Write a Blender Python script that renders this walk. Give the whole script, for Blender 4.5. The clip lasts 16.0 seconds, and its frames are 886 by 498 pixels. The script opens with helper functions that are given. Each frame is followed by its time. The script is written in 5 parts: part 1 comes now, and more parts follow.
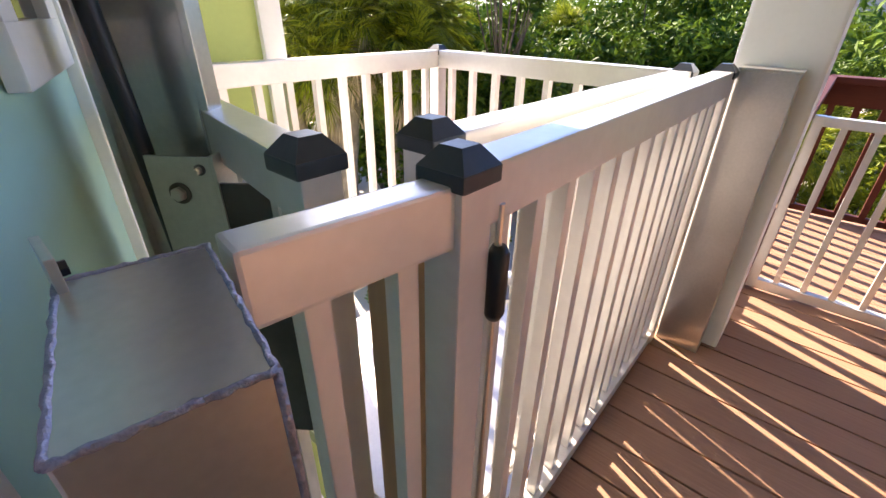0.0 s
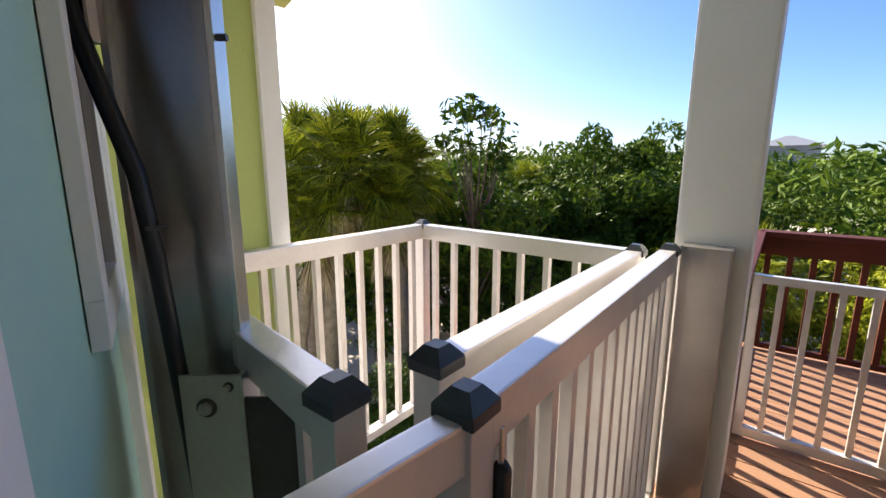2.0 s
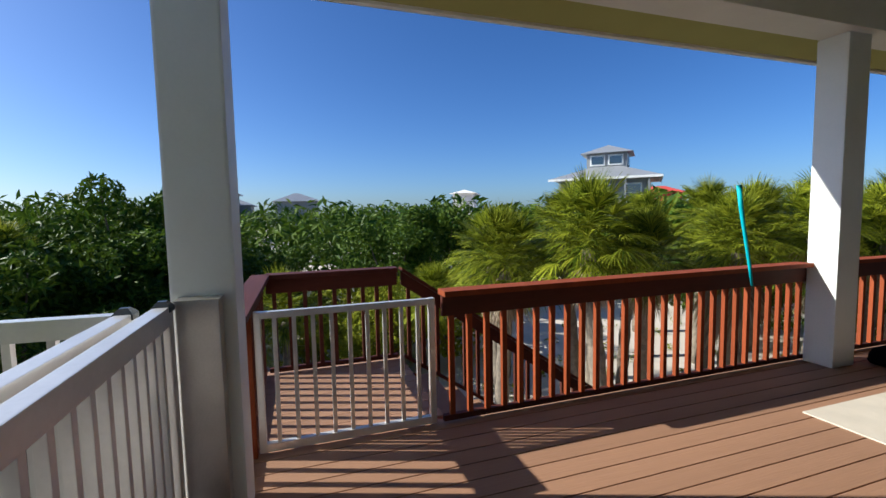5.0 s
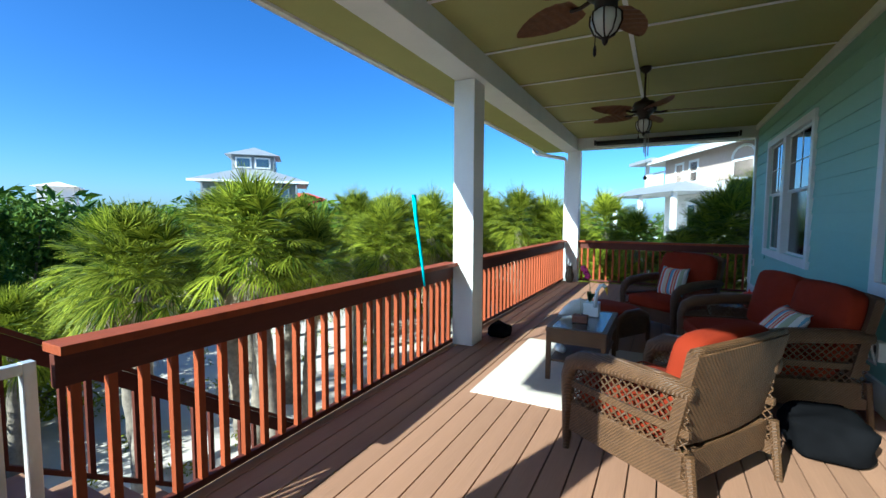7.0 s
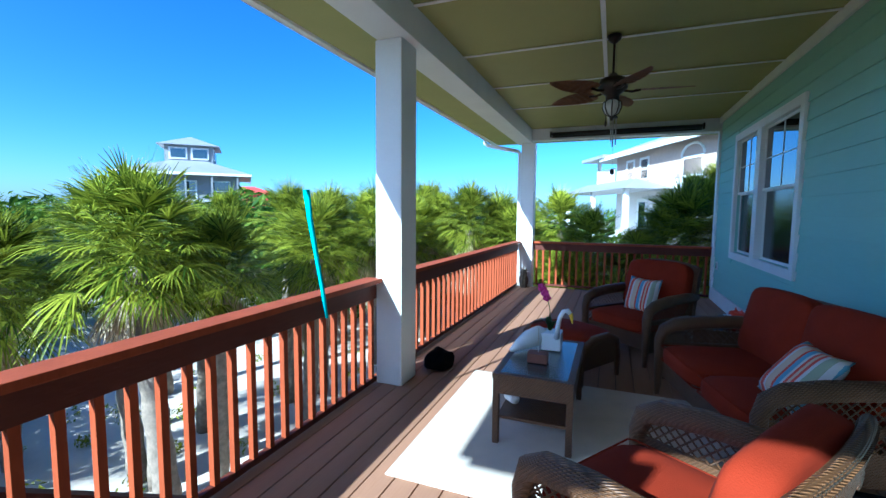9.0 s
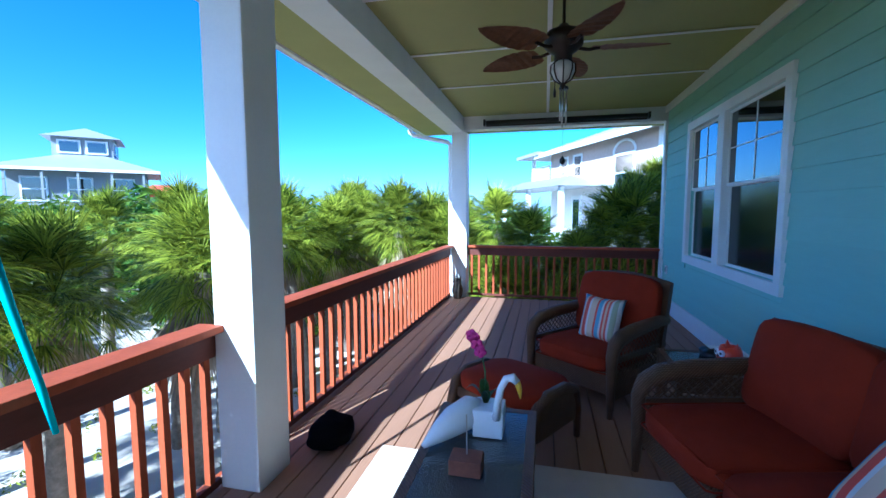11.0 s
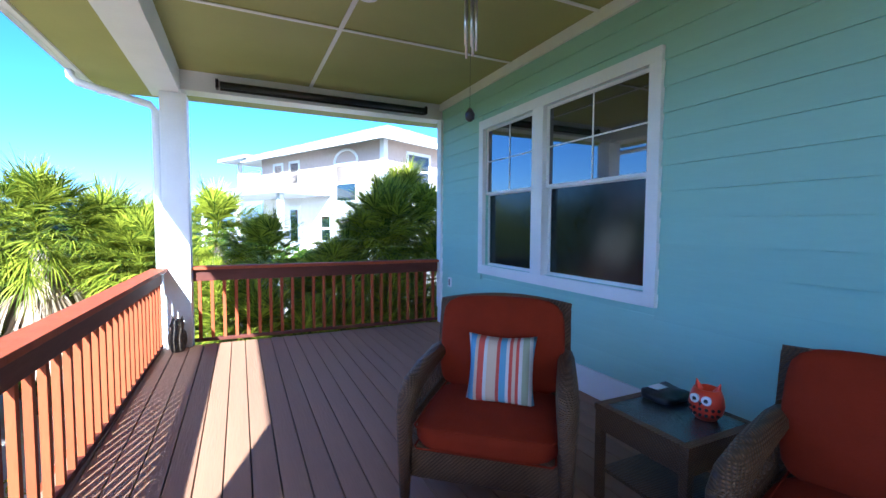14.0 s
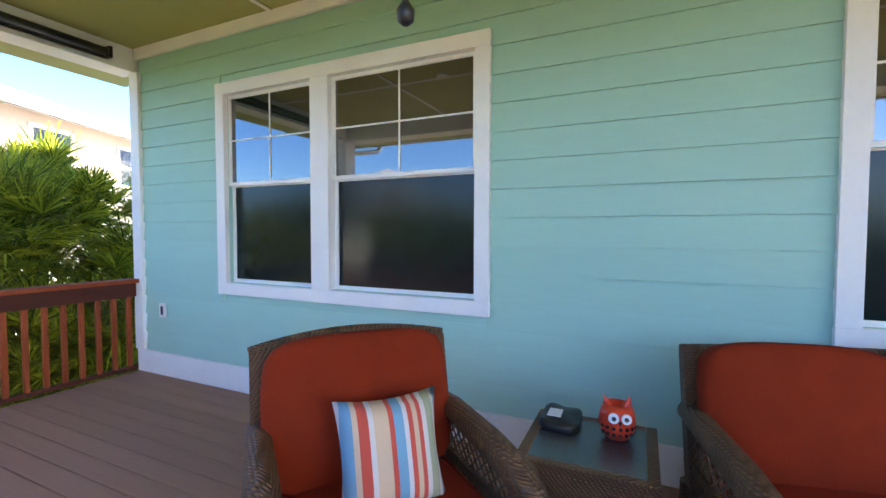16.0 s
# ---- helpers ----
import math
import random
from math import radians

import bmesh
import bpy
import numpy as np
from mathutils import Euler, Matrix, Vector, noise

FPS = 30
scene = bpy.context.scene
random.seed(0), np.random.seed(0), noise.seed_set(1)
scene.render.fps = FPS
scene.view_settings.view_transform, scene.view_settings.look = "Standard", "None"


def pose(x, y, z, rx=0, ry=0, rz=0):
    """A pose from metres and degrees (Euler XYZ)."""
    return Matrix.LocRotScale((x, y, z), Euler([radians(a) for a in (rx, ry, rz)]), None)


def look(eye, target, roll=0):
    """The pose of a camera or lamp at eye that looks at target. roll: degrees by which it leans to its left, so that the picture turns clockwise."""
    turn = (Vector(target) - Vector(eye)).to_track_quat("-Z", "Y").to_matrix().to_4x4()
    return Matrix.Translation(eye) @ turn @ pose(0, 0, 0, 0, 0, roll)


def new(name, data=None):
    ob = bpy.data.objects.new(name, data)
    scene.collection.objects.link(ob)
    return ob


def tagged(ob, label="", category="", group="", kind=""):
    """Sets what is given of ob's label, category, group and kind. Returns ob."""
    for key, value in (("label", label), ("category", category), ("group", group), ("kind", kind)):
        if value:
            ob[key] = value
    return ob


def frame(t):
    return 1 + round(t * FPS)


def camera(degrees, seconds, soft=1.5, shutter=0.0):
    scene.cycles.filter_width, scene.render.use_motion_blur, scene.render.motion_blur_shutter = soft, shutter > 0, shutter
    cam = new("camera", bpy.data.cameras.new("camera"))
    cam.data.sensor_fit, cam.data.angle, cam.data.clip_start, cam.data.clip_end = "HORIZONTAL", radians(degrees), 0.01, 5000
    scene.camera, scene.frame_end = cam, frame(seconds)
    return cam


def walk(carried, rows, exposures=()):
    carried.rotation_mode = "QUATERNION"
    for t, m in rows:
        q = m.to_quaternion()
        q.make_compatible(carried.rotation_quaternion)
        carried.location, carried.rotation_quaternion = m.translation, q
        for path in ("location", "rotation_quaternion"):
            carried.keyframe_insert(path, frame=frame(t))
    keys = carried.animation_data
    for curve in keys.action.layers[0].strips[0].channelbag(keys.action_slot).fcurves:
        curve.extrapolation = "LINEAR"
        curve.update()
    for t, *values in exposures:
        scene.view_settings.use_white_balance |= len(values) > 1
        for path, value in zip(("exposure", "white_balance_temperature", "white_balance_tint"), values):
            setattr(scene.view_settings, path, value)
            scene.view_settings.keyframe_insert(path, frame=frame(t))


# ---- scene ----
cam = camera(91.5, 16.0)
PATH = [
    (0, (0.381, 0.335, 1.212), (1.711, 1.487, 0.262), 0.9),
    (0.5, (0.38, 0.337, 1.216), (1.668, 1.375, 0.091), 1.2),
    (1, (0.368, 0.337, 1.26), (1.714, 1.394, 0.225), 1.0),
    (1.5, (0.337, 0.33, 1.323), (1.789, 1.468, 0.551), 0.7),
    (2, (0.304, 0.322, 1.375), (1.851, 1.533, 0.999), 0.0),
    (2.5, (0.289, 0.323, 1.388), (1.862, 1.555, 1.284), -0.7),
    (3, (0.29, 0.318, 1.39), (1.905, 1.492, 1.278), -0.8),
    (3.5, (0.285, 0.312, 1.379), (2.093, 1.158, 1.254), -0.7),
    (4, (0.247, 0.267, 1.387), (2.194, 0.705, 1.254), -1.2),
    (4.5, (0.19, 0.187, 1.403), (2.185, 0.148, 1.257), -1.4),
    (5, (0.141, 0.107, 1.408), (2.035, -0.517, 1.251), -1.1),
    (5.2, (0.131, 0.079, 1.396), (1.943, -0.752, 1.246), -1.1),
    (7.5, (0.893, -0.067, 1.417), (1.69, -1.895, 1.268), 0.4),
    (8, (0.922, -0.391, 1.431), (1.696, -2.229, 1.281), 0.2),
    (10.3, (1.017, -1.91, 1.503), (1.621, -3.808, 1.321), 0.1),
    (10.5, (1.01, -2.056, 1.504), (1.589, -3.962, 1.327), -0.2),
    (11, (1.11, -2.349, 1.511), (1.568, -4.288, 1.337), -0.1),
    (11.5, (1.301, -2.648, 1.507), (1.567, -4.624, 1.34), -0.1),
    (12, (1.487, -2.907, 1.505), (1.555, -4.899, 1.342), -0.2),
    (12.5, (1.631, -3.212, 1.483), (1.562, -5.206, 1.341), 0.1),
    (13, (1.771, -3.481, 1.47), (1.566, -5.466, 1.329), -0.2),
    (13.5, (1.945, -3.758, 1.436), (1.424, -5.684, 1.294), -0.0),
    (14, (1.929, -4.121, 1.406), (1.078, -5.927, 1.297), 0.3),
    (14.5, (2.02, -4.49, 1.451), (0.853, -6.109, 1.32), -0.2),
    (15, (2.0, -4.824, 1.389), (0.575, -6.223, 1.287), 0.1),
    (15.5, (1.932, -5.087, 1.403), (0.304, -6.245, 1.312), -0.0),
    (16, (1.907, -5.319, 1.378), (0.091, -6.154, 1.298), 0.1),
]
EXPOSURES = [(0, 2.42, 7300, 14), (1.0, 2.6, 7100, 14), (1.5, 2.5, 6900, 12), (2.0, 1.6, 7200, 10), (3.0, 1.3, 7050, 9), (4.0, 0.9, 6600, 8), (5.0, 0.65, 6100, 4), (7.5, 1.42, 5050, -9), (8.0, 1.42, 4900, -8), (10.5, 1.88, 4330, -2),
             (12.5, 1.85, 4500, 1), (13.5, 2.35, 4850, 3), (14.5, 2.65, 5350, 5), (15.0, 2.85, 5850, 6), (15.5, 2.95, 6250, 6), (16.0, 3.35, 6850, 6)]
walk(cam, [(t, look(eye, target, roll)) for t, eye, target, roll in PATH], EXPOSURES)

# ---- light ----
SUN_AZ, SUN_EL = 69.5, 31.0          # degrees from +x towards +y, above the horizon
to_sun = Vector((math.cos(radians(SUN_EL)) * math.cos(radians(SUN_AZ)), math.cos(radians(SUN_EL)) * math.sin(radians(SUN_AZ)), math.sin(radians(SUN_EL))))
world = bpy.data.worlds.new("world")
scene.world = world
world.use_nodes = True
wn = world.node_tree
wn.nodes.clear()
sky = wn.nodes.new("ShaderNodeTexSky")
sky.sky_type, sky.sun_disc = "NISHITA", False
sky.sun_elevation, sky.sun_rotation = radians(SUN_EL), radians(90 - SUN_AZ)
sky.air_density, sky.dust_density, sky.ozone_density = 0.75, 1.2, 6.0
wbg = wn.nodes.new("ShaderNodeBackground")
wbg.inputs["Strength"].default_value = 0.098
wout = wn.nodes.new("ShaderNodeOutputWorld")
sat = wn.nodes.new("ShaderNodeHueSaturation")
sat.inputs["Saturation"].default_value = 1.14
sat.inputs["Hue"].default_value = 0.508
wn.links.new(sky.outputs["Color"], sat.inputs["Color"])
wn.links.new(sat.outputs["Color"], wbg.inputs["Color"])
wn.links.new(wbg.outputs["Background"], wout.inputs["Surface"])
sun_data = bpy.data.lights.new("sun", "SUN")
sun_data.energy, sun_data.angle, sun_data.color = 5.0, radians(0.5), (1.0, 0.93, 0.82)
sun = new("sun", sun_data)
sun.matrix_world = look(to_sun * 50, (0, 0, 0))


# ---- materials ----
def material(name, colour, rough=0.6, metal=0.0, vary=0.15, scale=6.0, bump=0.1, fine=60.0, stretch=(1, 1, 1), spread=0.0, spec=0.5, second=None, trans=0.0):
    """A principled surface whose colour wavers at two scales, with a fine relief; spread varies it from piece to piece."""
    m = bpy.data.materials.new(name)
    m.use_nodes = True
    nt = m.node_tree
    b = nt.nodes["Principled BSDF"]
    b.inputs["Roughness"].default_value, b.inputs["Metallic"].default_value = rough, metal
    b.inputs["Specular IOR Level"].default_value = spec
    tc = nt.nodes.new("ShaderNodeTexCoord")
    mp = nt.nodes.new("ShaderNodeMapping")
    mp.inputs["Scale"].default_value = stretch
    nt.links.new(tc.outputs["Object"], mp.inputs["Vector"])
    big, small = nt.nodes.new("ShaderNodeTexNoise"), nt.nodes.new("ShaderNodeTexNoise")
    big.inputs["Scale"].default_value, big.inputs["Detail"].default_value = scale, 4
    small.inputs["Scale"].default_value, small.inputs["Detail"].default_value = fine, 3
    for n in (big, small):
        nt.links.new(mp.outputs["Vector"], n.inputs["Vector"])
    add = nt.nodes.new("ShaderNodeMath")
    add.operation = "MULTIPLY_ADD"
    add.inputs[1].default_value = 0.4
    nt.links.new(small.outputs["Fac"], add.inputs[0])
    nt.links.new(big.outputs["Fac"], add.inputs[2])
    ramp = nt.nodes.new("ShaderNodeMapRange")
    ramp.inputs["From Min"].default_value, ramp.inputs["From Max"].default_value = 0.45, 0.95
    nt.links.new(add.outputs[0], ramp.inputs["Value"])
    mix = nt.nodes.new("ShaderNodeMix")
    mix.data_type = "RGBA"
    c2 = second or tuple(min(1.0, c * (1 + vary)) for c in colour)
    mix.inputs["A"].default_value = (*[c * (1 - vary) for c in colour], 1)
    mix.inputs["B"].default_value = (*c2, 1)
    nt.links.new(ramp.outputs["Result"], mix.inputs["Factor"])
    last = mix.outputs["Result"]
    if spread:
        oi = nt.nodes.new("ShaderNodeObjectInfo")
        mr = nt.nodes.new("ShaderNodeMapRange")
        mr.inputs["To Min"].default_value, mr.inputs["To Max"].default_value = 1 - spread, 1 + spread
        nt.links.new(oi.outputs["Random"], mr.inputs["Value"])
        hsv = nt.nodes.new("ShaderNodeHueSaturation")
        nt.links.new(mr.outputs["Result"], hsv.inputs["Value"])
        nt.links.new(last, hsv.inputs["Color"])
        last = hsv.outputs["Color"]
    nt.links.new(last, b.inputs["Base Color"])
    if bump:
        bp = nt.nodes.new("ShaderNodeBump")
        bp.inputs["Strength"].default_value, bp.inputs["Distance"].default_value = bump, 0.01
        nt.links.new(small.outputs["Fac"], bp.inputs["Height"])
        nt.links.new(bp.outputs["Normal"], b.inputs["Normal"])
    if trans:
        tr = nt.nodes.new("ShaderNodeBsdfTranslucent")
        nt.links.new(last, tr.inputs["Color"])
        ms = nt.nodes.new("ShaderNodeMixShader")
        ms.inputs["Fac"].default_value = trans
        nt.links.new(b.outputs["BSDF"], ms.inputs[1])
        nt.links.new(tr.outputs["BSDF"], ms.inputs[2])
        nt.links.new(ms.outputs["Shader"], nt.nodes["Material Output"].inputs["Surface"])
    return m


def leafy(name, dark, light, trans=0.3, rough=0.5):
    """Foliage: each leaf takes its own shade between two greens."""
    m = bpy.data.materials.new(name)
    m.use_nodes = True
    nt = m.node_tree
    b = nt.nodes["Principled BSDF"]
    b.inputs["Roughness"].default_value = rough
    b.inputs["Specular IOR Level"].default_value = 0.12
    g = nt.nodes.new("ShaderNodeNewGeometry")
    mix = nt.nodes.new("ShaderNodeMix")
    mix.data_type = "RGBA"
    mix.inputs["A"].default_value, mix.inputs["B"].default_value = (*dark, 1), (*light, 1)
    nt.links.new(g.outputs["Random Per Island"], mix.inputs["Factor"])
    oi = nt.nodes.new("ShaderNodeObjectInfo")
    mr = nt.nodes.new("ShaderNodeMapRange")
    mr.inputs["To Min"].default_value, mr.inputs["To Max"].default_value = 0.8, 1.25
    nt.links.new(oi.outputs["Random"], mr.inputs["Value"])
    hsv = nt.nodes.new("ShaderNodeHueSaturation")
    nt.links.new(mr.outputs["Result"], hsv.inputs["Value"])
    nt.links.new(mix.outputs["Result"], hsv.inputs["Color"])
    nt.links.new(hsv.outputs["Color"], b.inputs["Base Color"])
    tr = nt.nodes.new("ShaderNodeBsdfTranslucent")
    nt.links.new(hsv.outputs["Color"], tr.inputs["Color"])
    ms = nt.nodes.new("ShaderNodeMixShader")
    ms.inputs["Fac"].default_value = trans
    nt.links.new(b.outputs["BSDF"], ms.inputs[1])
    nt.links.new(tr.outputs["BSDF"], ms.inputs[2])
    nt.links.new(ms.outputs["Shader"], nt.nodes["Material Output"].inputs["Surface"])
    return m


WHITE = material("white_paint", (0.78, 0.78, 0.76), 0.5, vary=0.04, scale=3, bump=0.05)
SIDING = material("sage_siding", (0.34, 0.565, 0.48), 0.65, vary=0.05, scale=2, bump=0.08, fine=40, stretch=(1, 0.15, 1), spread=0.03)
LIME = material("light_green_stucco", (0.42, 0.50, 0.17), 0.75, vary=0.06, scale=1.5, bump=0.1)
CEIL = material("olive_ceiling", (0.36, 0.36, 0.12), 0.7, vary=0.05, scale=2, bump=0.05)
DECK = material("deck_composite", (0.31, 0.165, 0.098), 0.7, vary=0.14, scale=5, bump=0.2, fine=90, stretch=(1, 0.06, 1), spread=0.08)
# the red stain darkened: shade on the rails is put into this colour
SHADERED = material("shaded_red_stain", (0.085, 0.022, 0.013), 0.6, spec=0.25, vary=0.2, scale=8, bump=0.15, fine=70, stretch=(0.2, 1, 1))
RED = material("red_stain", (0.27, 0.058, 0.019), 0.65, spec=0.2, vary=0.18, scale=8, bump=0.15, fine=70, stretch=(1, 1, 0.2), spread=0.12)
ALU = material("white_aluminium", (0.72, 0.69, 0.67), 0.30, metal=0.5, vary=0.07, scale=7, bump=0.04)
STEEL = material("brushed_aluminium", (0.62, 0.58, 0.54), 0.29, metal=0.9, vary=0.12, scale=5, bump=0.012, fine=120)
DSTEEL = material("dark_steel", (0.10, 0.082, 0.07), 0.4, metal=0.6, vary=0.2, scale=8, bump=0.05)
WELD = material("weld_bead", (0.30, 0.28, 0.34), 0.45, metal=0.9, vary=0.3, scale=40, bump=0.5, fine=150)
CLOTH = material("black_cloth", (0.006, 0.006, 0.007), 0.95, vary=0.3, bump=0.3, fine=200, spec=0.02)
BLACK = material("black_plastic", (0.012, 0.012, 0.013), 0.4, vary=0.2, bump=0.05)
CAP = material("dark_cap", (0.035, 0.04, 0.045), 0.35, vary=0.2, scale=20, bump=0.05)
RUST = material("rust_red_cushion", (0.20, 0.019, 0.004), 0.9, vary=0.10, scale=9, bump=0.25, fine=220, spec=0.2)
WICKER = material("brown_wicker", (0.11, 0.056, 0.027), 0.55, vary=0.3, scale=25, bump=0.3, fine=120)
RUG = material("cream_rug", (0.62, 0.55, 0.47), 0.95, vary=0.07, scale=6, bump=0.3, fine=260, spec=0.1)
SAND = material("pale_sand", (0.60, 0.53, 0.46), 0.95, vary=0.10, scale=0.5, bump=0.3, fine=9, spec=0.1)
BRONZE = material("bronze_fan", (0.035, 0.025, 0.02), 0.4, metal=0.6, vary=0.2)
BLADE = material("woven_blade", (0.20, 0.09, 0.04), 0.6, vary=0.2, scale=30, bump=0.3)
TRUNK = material("palm_trunk", (0.22, 0.18, 0.14), 0.9, vary=0.35, scale=9, bump=0.6, fine=30)
BARK = material("grey_bark", (0.12, 0.09, 0.07), 0.9, vary=0.3, scale=8, bump=0.5, fine=40)
PALM = leafy("palm_frond", (0.030, 0.065, 0.006), (0.40, 0.43, 0.035), 0.25, 0.4)
DEAD = leafy("dead_frond", (0.24, 0.17, 0.10), (0.58, 0.47, 0.34), 0.2, 0.8)
LEAF = leafy("shrub_leaf", (0.022, 0.065, 0.008), (0.13, 0.19, 0.018), 0.2)
YLEAF = leafy("yellow_shrub_leaf", (0.10, 0.13, 0.008), (0.30, 0.31, 0.025))


# ---- makers ----
PLACE = {}


def thing(name, at, label, category, group="", kind="", turn=0.0):
    """An Empty at the base of a thing."""
    ob = new(name)
    ob.empty_display_size = 0.1
    ob.matrix_world = pose(*at, 0, 0, turn)
    PLACE[ob.name] = Vector(at)
    return tagged(ob, label, category, group, kind)


def finish(name, bm, mat, smooth=False):
    bmesh.ops.recalc_face_normals(bm, faces=bm.faces)
    me = bpy.data.meshes.new(name)
    bm.to_mesh(me)
    bm.free()
    for p in me.polygons:
        p.use_smooth = smooth
    me.materials.append(mat)
    return me


def part(name, bm, mat, parent=None, label="", smooth=False, local=False):
    """Links a bmesh as one mesh object; under a parent its coordinates are the world's unless local."""
    off = PLACE.get(parent.name) if parent is not None else None
    if off is not None and not local:
        bmesh.ops.translate(bm, verts=bm.verts, vec=-off)
    ob = new(name, finish(name, bm, mat, smooth))
    if parent is not None:
        ob.parent = parent
        PLACE[ob.name] = off.copy() if off is not None and not local else Vector((0, 0, 0))
    return tagged(ob, label)


def piece(name, mesh, at, parent, size=None, turn=(0, 0, 0)):
    """One more object on a shared mesh, at a place in the world (parent unturned)."""
    ob = new(name, mesh)
    ob.parent = parent
    off = PLACE.get(parent.name, Vector((0, 0, 0)))
    ob.matrix_local = pose(*(Vector(at) - off), *turn)
    if size:
        ob.scale = size
    return ob


def box(bm, x0, x1, y0, y1, z0, z1, bevel=0.0, m=None):
    """A box between two corners, its edges rounded."""
    r = bmesh.ops.create_cube(bm, size=1.0)
    vs = r["verts"]
    for v in vs:
        v.co = Vector((x0 + (v.co.x + 0.5) * (x1 - x0), y0 + (v.co.y + 0.5) * (y1 - y0), z0 + (v.co.z + 0.5) * (z1 - z0)))
    if m is not None:
        bmesh.ops.transform(bm, matrix=m, verts=vs)
    if bevel:
        es = list({e for v in vs for e in v.link_edges})
        bmesh.ops.bevel(bm, geom=es, offset=bevel, segments=2, affect="EDGES", profile=0.7)
    return bm


def bx(x0, x1, y0, y1, z0, z1, bevel=0.0, m=None):
    return box(bmesh.new(), x0, x1, y0, y1, z0, z1, bevel, m)


def tube(bm, pts, radii, sides=8, caps=True):
    """A tube along points, with a radius at each."""
    pts = [Vector(p) for p in pts]
    if not isinstance(radii, (list, tuple)):
        radii = [radii] * len(pts)
    rings = []
    side = None
    for i, p in enumerate(pts):
        d = (pts[min(i + 1, len(pts) - 1)] - pts[max(i - 1, 0)]).normalized()
        if side is None:
            side = d.orthogonal().normalized()
        side = (side - d * side.dot(d)).normalized()
        up = d.cross(side)
        rings.append([bm.verts.new(p + (side * math.cos(a) + up * math.sin(a)) * radii[i]) for a in [2 * math.pi * k / sides for k in range(sides)]])
    for a, b in zip(rings, rings[1:]):
        for k in range(sides):
            bm.faces.new((a[k], a[(k + 1) % sides], b[(k + 1) % sides], b[k]))
    if caps:
        bm.faces.new(rings[0][::-1])
        bm.faces.new(rings[-1])
    return bm


def lathe(bm, profile, sides=20, at=(0, 0, 0)):
    """A body turned about z from (radius, height) pairs."""
    rings = [[bm.verts.new((at[0] + r * math.cos(2 * math.pi * k / sides), at[1] + r * math.sin(2 * math.pi * k / sides), at[2] + z)) for k in range(sides)] for r, z in profile]
    for a, b in zip(rings, rings[1:]):
        for k in range(sides):
            bm.faces.new((a[k], a[(k + 1) % sides], b[(k + 1) % sides], b[k]))
    bm.faces.new(rings[0][::-1])
    bm.faces.new(rings[-1])
    return bm


def pillowy(bm, x0, x1, y0, y1, z0, z1, puff=0.03, n=8, m=None, k=6.0):
    """A stuffed cushion: a box whose faces swell and whose edges round off."""
    cx, cy, cz = (x0 + x1) / 2, (y0 + y1) / 2, (z0 + z1) / 2
    r = bmesh.ops.create_cube(bm, size=2.0)
    es = list({e for v in r["verts"] for e in v.link_edges})
    bmesh.ops.subdivide_edges(bm, edges=es, cuts=n, use_grid_fill=True)
    vs = list({v for f in bm.faces for v in f.verts if v.tag is False})
    for v in vs:
        u = v.co.copy()
        w = [max(0.0, 1 - abs(c) ** 3.0) for c in u]
        s = (abs(u.x) ** k + abs(u.y) ** k + abs(u.z) ** k) ** (1 / k)
        q = u / s if s > 0 else u
        v.co = Vector((cx + q.x * (x1 - x0) / 2 + (puff * w[1] * w[2] * (1 if u.x > 0 else -1) if abs(u.x) > 0.99 else 0),
                       cy + q.y * (y1 - y0) / 2 + (puff * w[0] * w[2] * (1 if u.y > 0 else -1) if abs(u.y) > 0.99 else 0),
                       cz + q.z * (z1 - z0) / 2 + (puff * w[0] * w[1] * (1 if u.z > 0 else -1) if abs(u.z) > 0.99 else 0)))
        v.tag = True
    if m is not None:
        bmesh.ops.transform(bm, matrix=m, verts=vs)
    return bm


# ---- the porch ----
XW = -0.70            # face of the house's siding
XRAIL = 2.83          # middle of the long red rail
YEND = -9.83          # south end of the deck
YN = 0.68             # north end of the deck
ZC = 3.12             # ceiling

# walls of the house, with window openings
OPENINGS = [(-8.56, -6.29, 0.935, 2.535), (-4.39, -2.13, 0.935, 2.535)]   # y0, y1, z0, z1


def wall_x(bm, x0, x1, y0, y1, z0, z1, openings):
    """A wall of boxes that leaves the openings free."""
    edges = sorted({y0, y1, *[v for o in openings for v in o[:2]]})
    for a, b in zip(edges, edges[1:]):
        o = [q for q in openings if q[0] <= a and b <= q[1]]
        if o:
            box(bm, x0, x1, a, b, z0, o[0][2])
            box(bm, x0, x1, a, b, o[0][3], z1)
        else:
            box(bm, x0, x1, a, b, z0, z1)
    return bm


wall_east = part("wall_east", wall_x(bmesh.new(), XW - 0.18, XW - 0.022, YEND, 0.47, -3.0, 3.6, OPENINGS), SIDING)
tagged(wall_east, "sage green lap-sided house wall along the porch", "wall", kind="structure")
wall_back = part("wall_south", bx(-6.0, XW - 0.18, YEND, YEND + 0.16, -3.0, 3.6), SIDING)
tagged(wall_back, "sage green end wall of the house", "wall", kind="structure")
wall_inner = part("wall_inner", bx(-4.2, -4.05, YEND + 0.16, 0.47, -0.2, 3.6), WHITE)
tagged(wall_inner, "plain white wall inside the house", "wall", kind="structure")
floor_inner = part("floor_inner", bx(-4.05, XW - 0.18, YEND + 0.16, 0.47, -0.15, 0.0), DECK)
tagged(floor_inner, "dim brown floor inside the house", "floor", kind="structure")
ceiling_inner = part("ceiling_inner", bx(-4.05, XW - 0.18, YEND + 0.16, 0.47, 2.9, 3.05), WHITE)
tagged(ceiling_inner, "white ceiling inside the house", "ceiling", kind="structure")

